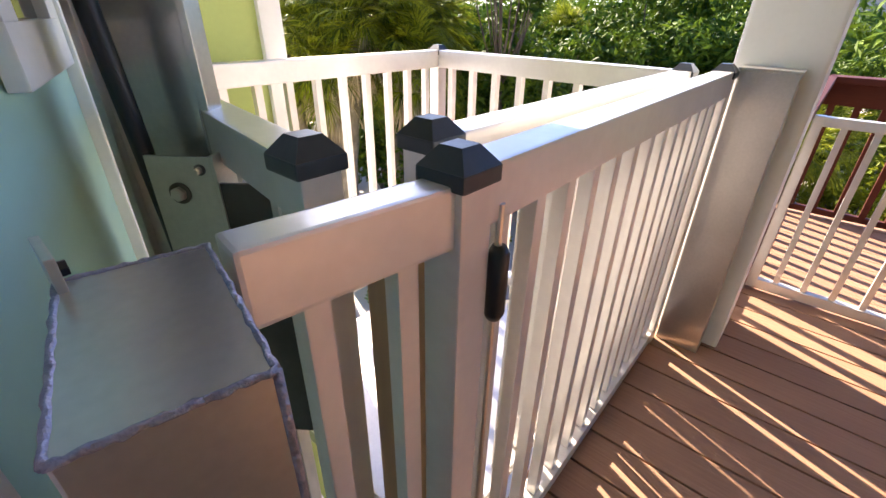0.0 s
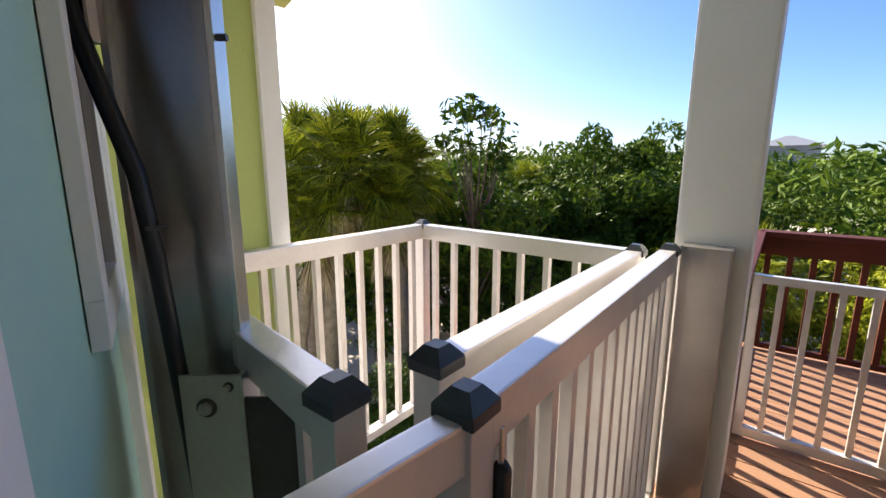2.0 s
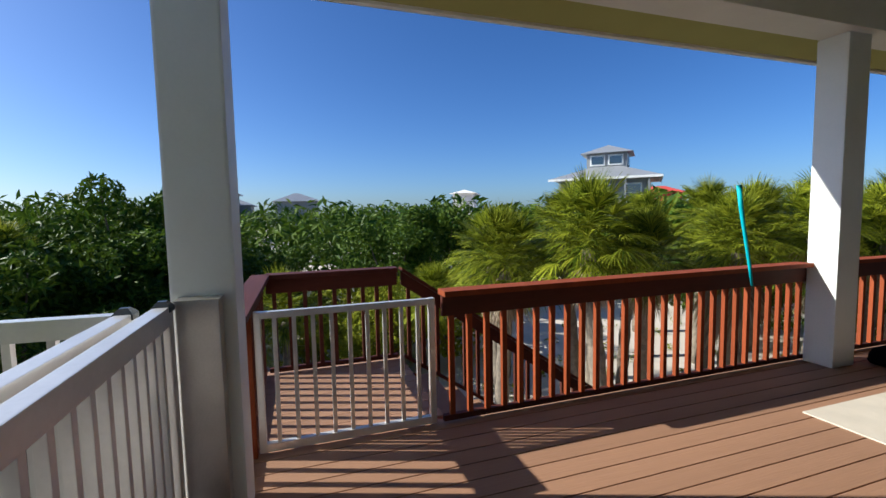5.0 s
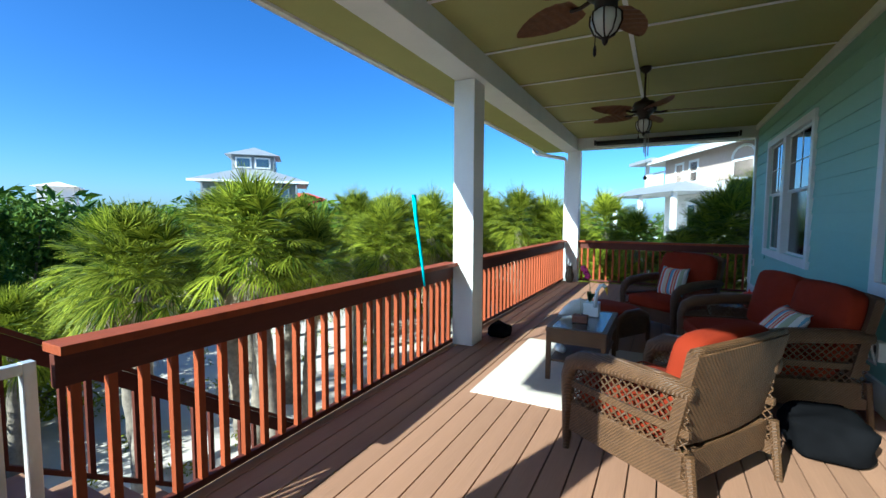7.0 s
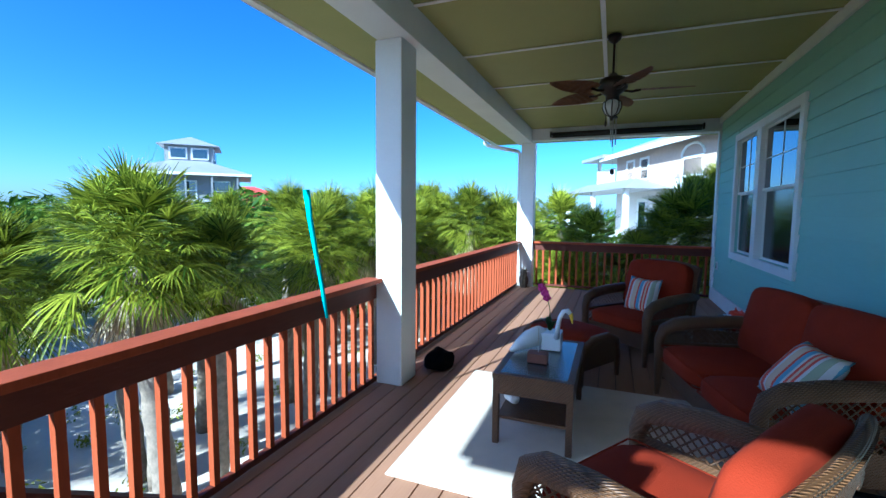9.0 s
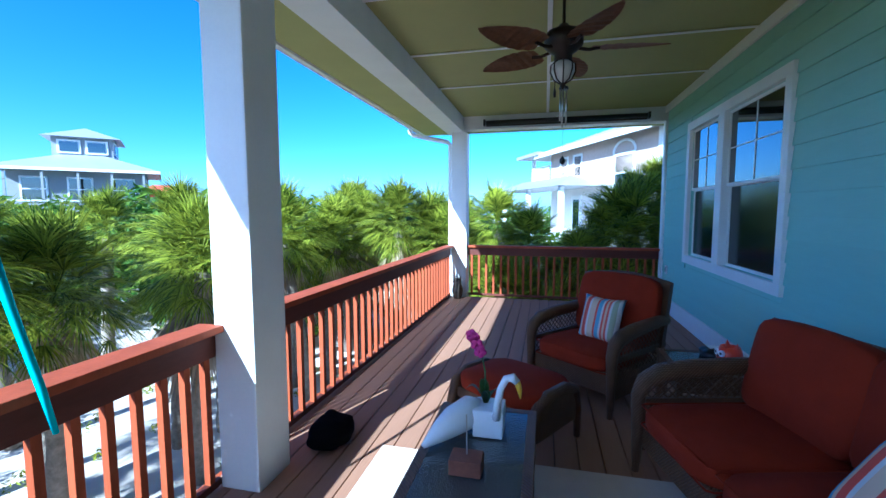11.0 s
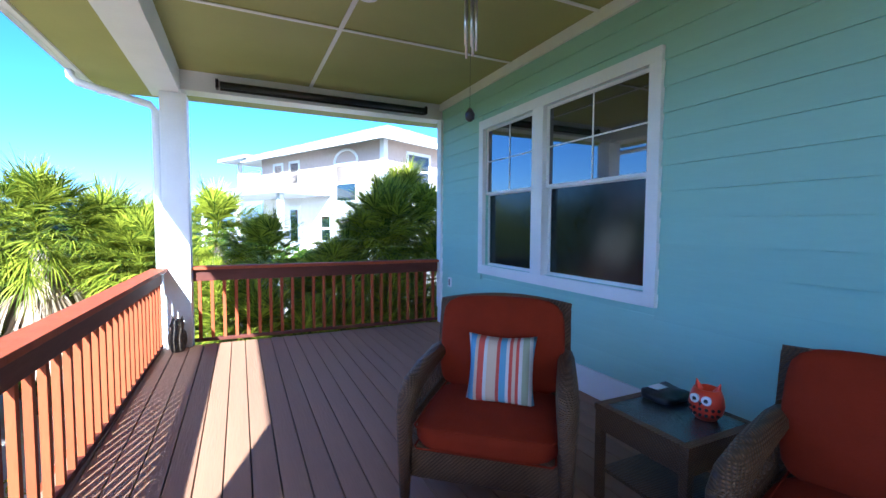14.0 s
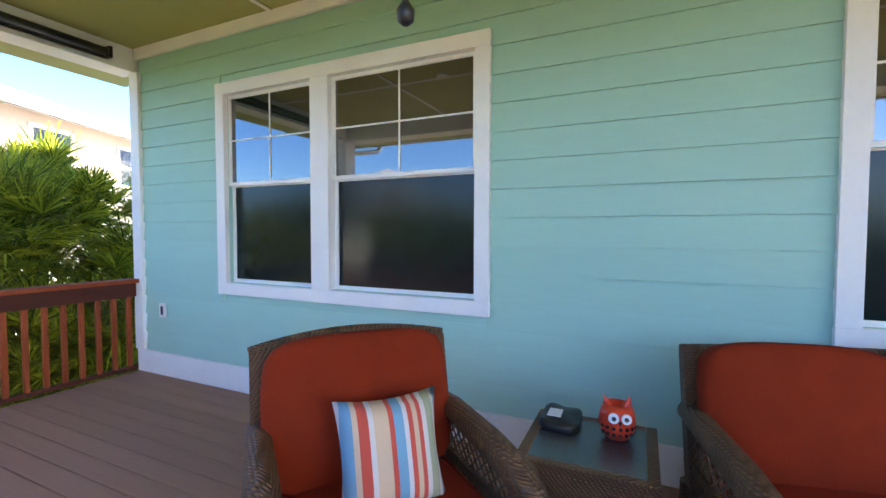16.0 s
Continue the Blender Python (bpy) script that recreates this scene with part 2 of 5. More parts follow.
# return wall and the side wall beside the lift
wall_return = part("wall_return", bx(XW - 0.02, 0.20, 0.47, 0.60, -3.0, 3.6), SIDING)
tagged(wall_return, "sage green return wall at the porch's north end", "wall", kind="structure")
W1A, W1B = Vector((0.262, 0.47, 0)), Vector((0.60, 1.52, 0))
W1D = (W1B - W1A).normalized()
W1N = Vector((W1D.y, -W1D.x, 0))
W1 = Matrix(((W1D.x, W1N.x, 0, W1A.x), (W1D.y, W1N.y, 0, W1A.y), (0, 0, 1, 0), (0, 0, 0, 1)))   # along, out, up
W1L = (W1B - W1A).length
wall_side = part("wall_lift_side", box(bmesh.new(), 0.06, W1L, -0.14, -0.002, -3.0, 3.6, m=W1), SIDING)
tagged(wall_side, "sage green painted wall beside the lift", "wall", kind="structure")
tagged(part("trim_lift_near", box(bmesh.new(), -0.03, 0.19, -0.15, 0.012, -3.0, 3.6, 0.004, m=W1), WHITE), "white corner board of the wall beside the lift", "trim", kind="structure")
tagged(part("trim_lift_far", box(bmesh.new(), W1L - 0.10, W1L + 0.02, -0.15, 0.02, -3.0, 3.6, 0.004, m=W1), WHITE), "white corner board at the far end of the wall", "trim", kind="structure")

# columns
def column(name, x0, x1, y0, y1, z0, z1):
    ob = part(name, bx(x0, x1, y0, y1, z0, z1, 0.012), WHITE)
    return tagged(ob, "square white-painted porch column", "column", "porch columns", "structure")


column("column_middle", 2.575, 2.815, -4.548, -4.262, 0.0, 2.86)
column("column_end", 2.44, 2.70, -10.03, -9.76, -3.0, 2.86)
column("column_north", 2.20, 2.47, 0.385, 0.64, -3.0, 2.86)

# beams, ceiling and eave
tagged(part("beam_long", bx(2.50, 2.80, -10.05, 0.75, 2.86, ZC + 0.1, 0.008), WHITE), "white beam over the porch columns", "beam", kind="structure")
tagged(part("beam_end", bx(XW - 0.02, 2.50, -10.02, -9.78, 2.90, ZC + 0.1, 0.008), WHITE), "white beam over the porch's end opening", "beam", kind="structure")
tagged(part("beam_north", bx(XW - 0.02, 2.50, 0.47, 0.74, 2.90, ZC + 0.1, 0.008), WHITE), "white beam over the porch's north end", "beam", kind="structure")
bm = bx(XW - 0.1, 2.50, -9.78, 0.47, ZC, ZC + 0.08)
for y in (-8.0, -6.78, -5.56, -4.34, -3.12, -1.9, -0.68):
    box(bm, XW, 2.50, y - 0.02, y + 0.02, ZC - 0.008, ZC + 0.002)
ceiling = tagged(part("ceiling", bm, CEIL), "olive green panelled porch ceiling", "ceiling", kind="structure")
bm = bmesh.new()
for y in (-8.0, -6.78, -5.56, -4.34, -3.12, -1.9, -0.68):
    box(bm, XW + 0.03, 2.50, y - 0.018, y + 0.018, ZC - 0.016, ZC - 0.006, 0.003)
box(bm, 1.08, 1.12, -9.78, 0.47, ZC - 0.014, ZC - 0.005, 0.003)
tagged(part("ceiling_battens", bm, WHITE), "thin cream battens over the ceiling joints", "trim", kind="structure")
tagged(part("trim_crown", bx(XW, XW + 0.03, -9.78, 0.47, ZC - 0.10, ZC, 0.004), WHITE), "cream trim board at the top of the house wall", "trim", kind="structure")
tagged(part("soffit", bx(2.80, 3.36, -10.5, 1.15, 2.955, 2.985), CEIL), "olive green soffit under the eave", "soffit", kind="structure")
tagged(part("soffit_south", bx(XW - 0.3, 2.80, -10.5, -10.05, 2.955, 2.985), CEIL), "olive green soffit at the porch's end", "soffit", kind="structure")
tagged(part("fascia", bx(3.36, 3.40, -10.52, 1.17, 2.93, 3.10, 0.003), WHITE), "white fascia board along the eave", "fascia", kind="structure")
tagged(part("fascia_north", bx(2.3, 3.40, 1.15, 1.19, 2.93, 3.10, 0.003), WHITE), "white fascia at the north end of the eave", "fascia", kind="structure")
bm = bmesh.new()
prof = [(3.405, 3.09), (3.405, 2.97), (3.44, 2.955), (3.50, 2.97), (3.52, 3.09)]
for y in (-10.52, 1.17):
    for px_, pz_ in prof:
        bm.verts.new((px_, y, pz_))
bm.verts.ensure_lookup_table()
for k in range(4):
    bm.faces.new((bm.verts[k], bm.verts[k + 1], bm.verts[k + 6], bm.verts[k + 5]))
bmesh.ops.solidify(bm, geom=bm.faces[:], thickness=0.004)
tagged(part("gutter", bm, WHITE), "white metal gutter along the eave", "gutter", kind="structure")
bm = bmesh.new()
vs = [bm.verts.new(p) for p in ((3.54, -10.56, 3.10), (3.54, 1.22, 3.10), (-3.0, 1.22, 5.4), (-3.0, -10.56, 5.4))]
bm.faces.new(vs)
bmesh.ops.solidify(bm, geom=bm.faces[:], thickness=0.05)
tagged(part("roof", bm, STEEL), "grey metal porch roof", "roof", kind="structure")
downspout = thing("downspout", (3.42, -9.6, 2.96), "white metal downspout bending from the gutter to the column", "downspout")
bm = bmesh.new()
tube(bm, [(3.45, -9.75, 2.97), (3.45, -9.76, 2.90), (3.40, -9.78, 2.85), (2.80, -9.88, 2.72), (2.75, -9.89, 2.66), (2.75, -9.89, -3.0)], 0.04, 10)
part("pipe", bm, WHITE, downspout, smooth=True)

# deck
floor = thing("floor", (0, 0, -0.03), "brown composite deck boards with dark gaps", "floor", kind="structure")
part("joists", bx(XW - 0.02, 2.86, YEND, YN, -0.26, -0.034), BARK, floor)
n, p = 25, (2.90 - XW) / 25
board = finish("deck_board", bx(-p / 2 + 0.004, p / 2 - 0.004, YEND, YN, -0.028, 0.0, 0.003), DECK)
for i in range(n):
    piece("deck_board", board, (XW + (i + 0.5) * p, 0, 0), floor)
tagged(part("deck_fascia", bx(2.90, 2.935, YEND, YN, -0.30, -0.004, 0.004), RED), "dark red skirt board at the deck's edge", "trim", kind="structure")
tagged(part("baseboard", bx(XW, XW + 0.024, YEND, 0.47, 0.003, 0.22, 0.004), WHITE), "white skirting board along the house wall", "baseboard", kind="structure")
tagged(part("trim_corner", bx(XW - 0.05, XW + 0.026, YEND - 0.03, YEND + 0.10, 0.22, 2.90, 0.004), WHITE), "white corner board at the house's end", "trim", kind="structure")


# red railings
def railing(name, a, b, count, label, mat=None):
    """A wooden rail with a flat cap, a deep top board, a bottom board and square balusters."""
    a, b = Vector(a), Vector(b)
    d = b - a
    length = math.hypot(d.x, d.y)
    ang = math.degrees(math.atan2(d.y, d.x))
    t = thing(name, tuple(a), label, "railing", turn=ang)
    PLACE[t.name] = Vector((0, 0, 0))
    slope = d.z / length
    sh = Matrix.Identity(4)
    sh[2][0] = slope
    mat = mat or RED
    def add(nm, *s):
        # boards below the cap get the darkened red, for their shadow side
        part(nm, box(bmesh.new(), *s, 0.005, sh), mat if nm == "cap" else SHADERED, t, local=True)
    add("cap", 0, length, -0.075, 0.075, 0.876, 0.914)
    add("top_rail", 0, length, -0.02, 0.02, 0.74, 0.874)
    bal = finish("baluster", bx(-0.018, 0.018, -0.018, 0.018, 0.0, 0.74, 0.003), mat)
    for i in range(count):
        x = (i + 0.5) * length / count
        ob = new("baluster", bal)
        ob.parent = t
        ob.matrix_local = pose(x, 0.0, slope * x + 0.045)
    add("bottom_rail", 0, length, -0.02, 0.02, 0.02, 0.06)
    return t


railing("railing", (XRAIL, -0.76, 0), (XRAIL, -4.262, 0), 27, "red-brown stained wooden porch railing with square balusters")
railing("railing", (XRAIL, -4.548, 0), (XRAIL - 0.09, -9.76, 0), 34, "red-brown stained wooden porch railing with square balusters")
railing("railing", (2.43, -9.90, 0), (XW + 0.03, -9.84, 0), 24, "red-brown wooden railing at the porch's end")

# landing and stairs outside the gate
landing = thing("landing", (2.95, 0.45, -0.04), "small brown deck landing outside the gate", "landing", kind="structure")
part("landing_frame", bx(2.94, 4.32, -0.80, 0.50, -0.25, -0.034), RED, landing)
lb = finish("landing_board", bx(-0.068, 0.068, -0.65, 0.65, -0.028, 0.0, 0.003), DECK)
for i in range(10):
    piece("landing_board", lb, (3.012 + i * 0.139, -0.15, 0), landing)
# these rails stand in shadow, so all their parts take the darkened red
railing("landing_railing", (2.50, 0.46, 0), (4.24, 0.46, 0), 13, "red-brown railing on the landing's north side, shade put into its colour", SHADERED)
railing("landing_railing", (4.24, 0.42, 0), (4.24, -0.76, 0), 9, "red-brown railing on the landing's outer side, shade put into its colour", SHADERED)
railing("stair_railing", (4.24, -0.80, 0), (4.24, -5.2, -3.0), 30, "red-brown sloping handrail of the stairs, shade put into its colour", SHADERED)
stairs = thing("stairs", (3.6, -0.8, -3.0), "dark red-brown wooden stairs down to the sand", "stairs", kind="structure")
for i in range(16):
    z = -0.176 * (i + 1)
    y = -0.82 - 0.255 * i
    part("tread", bx(2.98, 4.22, y - 0.27, y, z - 0.035, z, 0.004), DECK, stairs)
for x in (2.96, 4.22):
    bm = bmesh.new()
    box(bm, x - 0.02, x + 0.02, 0, 4.4, -0.25, 0.02)
    m = Matrix.Identity(4)
    m[2][1] = 0.69
    bmesh.ops.transform(bm, matrix=Matrix.Translation((0, -0.8, -0.1)) @ Matrix.Scale(-1, 4, (0, 1, 0)) @ Matrix(((1, 0, 0, 0), (0, 1, 0, 0), (0, -0.69, 1, 0), (0, 0, 0, 1))), verts=bm.verts)
    part("stringer", bm, RED, stairs)

# light green wing to the north
tagged(part("wall_wing", bx(-1.0, 1.29, 1.962, 2.15, -3.0, 2.2), LIME), "light green plastered wall of the north wing", "wall", kind="structure")
tagged(part("trim_wing", bx(1.24, 1.325, 1.94, 2.17, -3.0, 2.2, 0.004), WHITE), "white corner board of the north wing", "trim", kind="structure")
bm = bmesh.new()
box(bm, -1.0, 1.60, 1.35, 2.30, 0, 0.05)
bmesh.ops.transform(bm, matrix=Matrix(((1, 0, 0, 0), (0, 1, 0, 0), (0, -0.30, 1, 2.40 + 0.30 * 1.35), (0, 0, 0, 1))), verts=bm.verts)
tagged(part("soffit_wing", bm, CEIL), "olive green soffit under the wing's eave", "soffit", kind="structure")


# windows
def window(name, y0, y1, z0, z1):
    """A pair of sash windows side by side in one white surround."""
    w = thing(name, (XW, (y0 + y1) / 2, z0), "pair of white-framed sash windows with dark glass", "window", "porch windows", "structure")
    ya, yb, za, zb = y0 + 0.10, y1 - 0.10, z0 + 0.10, z1 - 0.10
    f = 0.026
    bm = bx(XW - 0.02, XW + f, y0, y1, z0, za, 0.004)
    part("casing_bottom", bm, WHITE, w)
    part("casing_top", bx(XW - 0.02, XW + f, y0, y1, zb, z1, 0.004), WHITE, w)
    part("casing_left", bx(XW - 0.02, XW + f, y0, ya, za, zb, 0.004), WHITE, w)
    part("casing_right", bx(XW - 0.02, XW + f, yb, y1, za, zb, 0.004), WHITE, w)
    mid = y0 + 0.455 * (y1 - y0)
    part("mullion", bx(XW - 0.10, XW + f, mid - 0.085, mid + 0.085, za, zb, 0.004), WHITE, w)
    for a, b in ((ya, mid - 0.085), (mid + 0.085, yb)):
        zm = za + 0.52 * (zb - za)
        for nm, c, d, x in (("upper_sash", zm, zb, XW - 0.025), ("lower_sash", za, zm + 0.02, XW - 0.055)):
            bm = bmesh.new()
            for s in ((a, a + 0.028, c, d), (b - 0.028, b, c, d), (a + 0.028, b - 0.028, c, c + 0.03), (a + 0.028, b - 0.028, d - 0.03, d)):
                box(bm, x - 0.03, x, *s)
            part(nm, bm, WHITE, w)
            pane = part("pane", bx(x - 0.018, x - 0.012, a + 0.02, b - 0.02, c + 0.02, d - 0.02), GLASS if nm == "upper_sash" else SCREEN, w)
            pane.visible_shadow = False
            if nm == "upper_sash":
                part("muntin", bx(x - 0.022, x - 0.006, (a + b) / 2 - 0.006, (a + b) / 2 + 0.006, c + 0.03, d - 0.03), WHITE, w)
                part("muntin", bx(x - 0.023, x - 0.007, a + 0.02, b - 0.02, (c + d) / 2 - 0.006, (c + d) / 2 + 0.006), WHITE, w)
    return w


SCREEN = material("dark_insect_screen", (0.008, 0.016, 0.018), 0.12, vary=0.2, bump=0.03, fine=400, spec=0.3)
GLASS = bpy.data.materials.new("window_glass")
GLASS.use_nodes = True
gb = GLASS.node_tree.nodes["Principled BSDF"]
gb.inputs["Base Color"].default_value = (0.012, 0.020, 0.018, 1)
gb.inputs["Roughness"].default_value = 0.03
gb.inputs["IOR"].default_value = 2.4
window("window_1", -8.66, -6.19, 0.835, 2.635)
window("window_2", -4.49, -2.03, 0.835, 2.635)


# ---- lift gate and white railings ----
def white_rail(name, a, b, count, label, z=1.073, hw=0.029):
    a, b = Vector(a), Vector(b)
    d = b - a
    length, ang = d.length, math.degrees(math.atan2(d.y, d.x))
    t = thing(name, (a.x, a.y, 0.02), label, "railing", turn=ang)
    PLACE[t.name] = Vector((0, 0, 0))
    part("top_rail", bx(0.02, length - 0.02, -hw, hw, z - 0.095, z - 0.02, 0.005), ALU, t, local=True)
    part("bottom_rail", bx(0.02, length - 0.02, -0.027, 0.027, 0.0, 0.045, 0.004), ALU, t, local=True)
    bal = finish("baluster", bx(-0.0135, 0.0135, -0.0135, 0.0135, 0.045, z - 0.095, 0.002), ALU)
    for i in range(count):
        ob = new("baluster", bal)
        ob.parent = t
        ob.matrix_local = pose(0.03 + (i + 0.5) * (length - 0.06) / count, 0, 0)
    return t


def post(x, y, h=1.066, s=0.028, cap=0.034):
    t = thing("railing_post", (x, y, 0), "white aluminium post with a dark pyramid cap", "post", "lift railing posts")
    part("shaft", bx(x - s, x + s, y - s, y + s, 0.0, h, 0.004), ALU, t)
    bm = bx(x - cap, x + cap, y - cap, y + cap, h - 0.014, h + 0.006, 0.003)
    bm2 = bm
    k = 0.45
    lo = [bm2.verts.new((x + sx * cap * 0.97, y + sy * cap * 0.97, h + 0.006)) for sx, sy in ((-1, -1), (1, -1), (1, 1), (-1, 1))]
    hi = [bm2.verts.new((x + sx * cap * k, y + sy * cap * k, h + 0.028)) for sx, sy in ((-1, -1), (1, -1), (1, 1), (-1, 1))]
    for i in range(4):
        bm2.faces.new((lo[i], lo[(i + 1) % 4], hi[(i + 1) % 4], hi[i]))
    bm2.faces.new(hi)
    part("cap", bm2, CAP, t, "dark bevelled pyramid cap")
    return t


P1, P2, P3 = (0.645, 0.775), (0.735, 0.62), (0.815, 0.735)
PB, PC, PA = (1.975, 0.725), (2.065, 0.63), (2.05, 1.83)
NW = (0.80, 1.83)
for x, y in (P1, P2, P3, PB, PC, PA):
    post(x, y)
white_rail("gate_railing", P2, PC, 13, "white aluminium gate panel with square balusters")
white_rail("lift_gate", P3, PB, 11, "white aluminium railing behind the gate")
white_rail("lift_railing", PB, PA, 8, "white aluminium railing beside the lift")
white_rail("lift_railing", NW, PA, 10, "white aluminium railing beyond the lift")
white_rail("lift_railing", P1, NW, 7, "white aluminium railing beside the lift mast")
white_rail("lift_railing", (0.47, 0.655), P2, 2, "short white aluminium rail beside the box post", 1.058, 0.022)


# ---- ground ----
bm = bmesh.new()
N = 60
ground_z = -3.0
for i in range(N + 1):
    for j in range(N + 1):
        u, v = 2 * i / N - 1, 2 * j / N - 1
        x, y = 400 * u * abs(u) ** 1.5, 400 * v * abs(v) ** 1.5
        bm.verts.new((x, y, ground_z + 0.10 * noise.noise((x * 0.15, y * 0.15, 0))))
bm.verts.ensure_lookup_table()
for i in range(N):
    for j in range(N):
        a = i * (N + 1) + j
        bm.faces.new((bm.verts[a], bm.verts[a + N + 1], bm.verts[a + N + 2], bm.verts[a + 1]))
tagged(part("ground", bm, SAND, smooth=True), "pale sandy ground with sparse litter", "ground", kind="structure")


# ---- furniture ----
def weave(name, colour, size=0.012):
    """Woven strands: two crossing waves raise the relief and put shade between the strands into the colour."""
    m = material(name, colour, 0.5, vary=0.25, scale=12, bump=0.0)
    nt = m.node_tree
    b = nt.nodes["Principled BSDF"]
    tc = nt.nodes.new("ShaderNodeTexCoord")
    waves = []
    for d, s in (("Z", 1.0), ("DIAGONAL", 0.8)):
        w = nt.nodes.new("ShaderNodeTexWave")
        w.bands_direction = d
        w.inputs["Scale"].default_value = s / size * 0.32
        w.inputs["Distortion"].default_value = 0.4
        nt.links.new(tc.outputs["Object"], w.inputs["Vector"])
        waves.append(w)
    mul = nt.nodes.new("ShaderNodeMath")
    mul.operation = "MULTIPLY"
    nt.links.new(waves[0].outputs["Fac"], mul.inputs[0])
    nt.links.new(waves[1].outputs["Fac"], mul.inputs[1])
    bp = nt.nodes.new("ShaderNodeBump")
    bp.inputs["Strength"].default_value, bp.inputs["Distance"].default_value = 0.9, 0.006
    nt.links.new(mul.outputs[0], bp.inputs["Height"])
    nt.links.new(bp.outputs["Normal"], b.inputs["Normal"])
    old = b.inputs["Base Color"].links[0].from_socket
    # crevice shade in the colour: low spots darker, raised strands lighter
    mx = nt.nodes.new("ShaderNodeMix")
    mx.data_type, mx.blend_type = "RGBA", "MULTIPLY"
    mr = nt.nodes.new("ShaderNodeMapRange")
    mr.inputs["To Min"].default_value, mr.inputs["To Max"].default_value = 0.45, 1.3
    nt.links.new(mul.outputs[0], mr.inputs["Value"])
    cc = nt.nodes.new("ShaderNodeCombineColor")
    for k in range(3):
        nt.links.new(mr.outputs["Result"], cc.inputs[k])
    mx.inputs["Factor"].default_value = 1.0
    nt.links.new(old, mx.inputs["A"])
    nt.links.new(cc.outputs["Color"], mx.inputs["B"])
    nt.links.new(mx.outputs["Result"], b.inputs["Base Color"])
    return m


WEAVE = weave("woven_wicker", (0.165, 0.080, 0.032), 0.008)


def stripes(name, colours, width):
    """Stripes across x, one colour after another."""
    m = bpy.data.materials.new(name)
    m.use_nodes = True
    nt = m.node_tree
    b = nt.nodes["Principled BSDF"]
    b.inputs["Roughness"].default_value = 0.9
    tc = nt.nodes.new("ShaderNodeTexCoord")
    sep = nt.nodes.new("ShaderNodeSeparateXYZ")
    nt.links.new(tc.outputs["Object"], sep.inputs["Vector"])
    mr = nt.nodes.new("ShaderNodeMapRange")
    mr.inputs["From Min"].default_value, mr.inputs["From Max"].default_value = -width / 2, width / 2
    nt.links.new(sep.outputs["X"], mr.inputs["Value"])
    ramp = nt.nodes.new("ShaderNodeValToRGB")
    ramp.color_ramp.interpolation = "CONSTANT"
    els = ramp.color_ramp.elements
    while len(els) < len(colours):
        els.new(0.5)
    for i, c in enumerate(colours):
        els[i].position, els[i].color = i / len(colours), (*c, 1)
    nt.links.new(mr.outputs["Result"], ramp.inputs["Fac"])
    nt.links.new(ramp.outputs["Color"], b.inputs["Base Color"])
    nz = nt.nodes.new("ShaderNodeTexNoise")
    nz.inputs["Scale"].default_value = 300
    bp = nt.nodes.new("ShaderNodeBump")
    bp.inputs["Strength"].default_value, bp.inputs["Distance"].default_value = 0.3, 0.003
    nt.links.new(nz.outputs["Fac"], bp.inputs["Height"])
    nt.links.new(bp.outputs["Normal"], b.inputs["Normal"])
    return m


TAN, RED2, BLUE2, SAGE, PALE = (0.62, 0.45, 0.30), (0.55, 0.08, 0.05), (0.16, 0.33, 0.46), (0.34, 0.36, 0.24), (0.62, 0.58, 0.55)
STRIPE = stripes("striped_cloth", [BLUE2, PALE, SAGE, SAGE, PALE, RED2, TAN, RED2, PALE, BLUE2, BLUE2, RED2, TAN, TAN, TAN, PALE, RED2, RED2, TAN, BLUE2, BLUE2, PALE], 0.38)


def lattice(bm, x, y0, y1, z0, z1, n=9):
    """An open diagonal lattice in the plane x."""
    w, h = y1 - y0, z1 - z0
    step = w / n
    k = -int(h / step) - 1
    for sgn in (1, -1):
        for i in range(k, n + 1):
            a = y0 + i * step
            b0, b1 = 0.0, 1.0
            ya, yb = a, a + h
            if ya < y0:
                b0 = (y0 - ya) / h
            if yb > y1:
                b1 = (y1 - ya) / h
            if b1 - b0 < 0.05:
                continue
            za, zb = z0 + b0 * h, z0 + b1 * h
            if sgn < 0:
                za, zb = z1 - b0 * h, z1 - b1 * h
            tube(bm, [(x, a + b0 * h, za), (x, a + b1 * h, zb)], 0.0048, 5)
    return bm


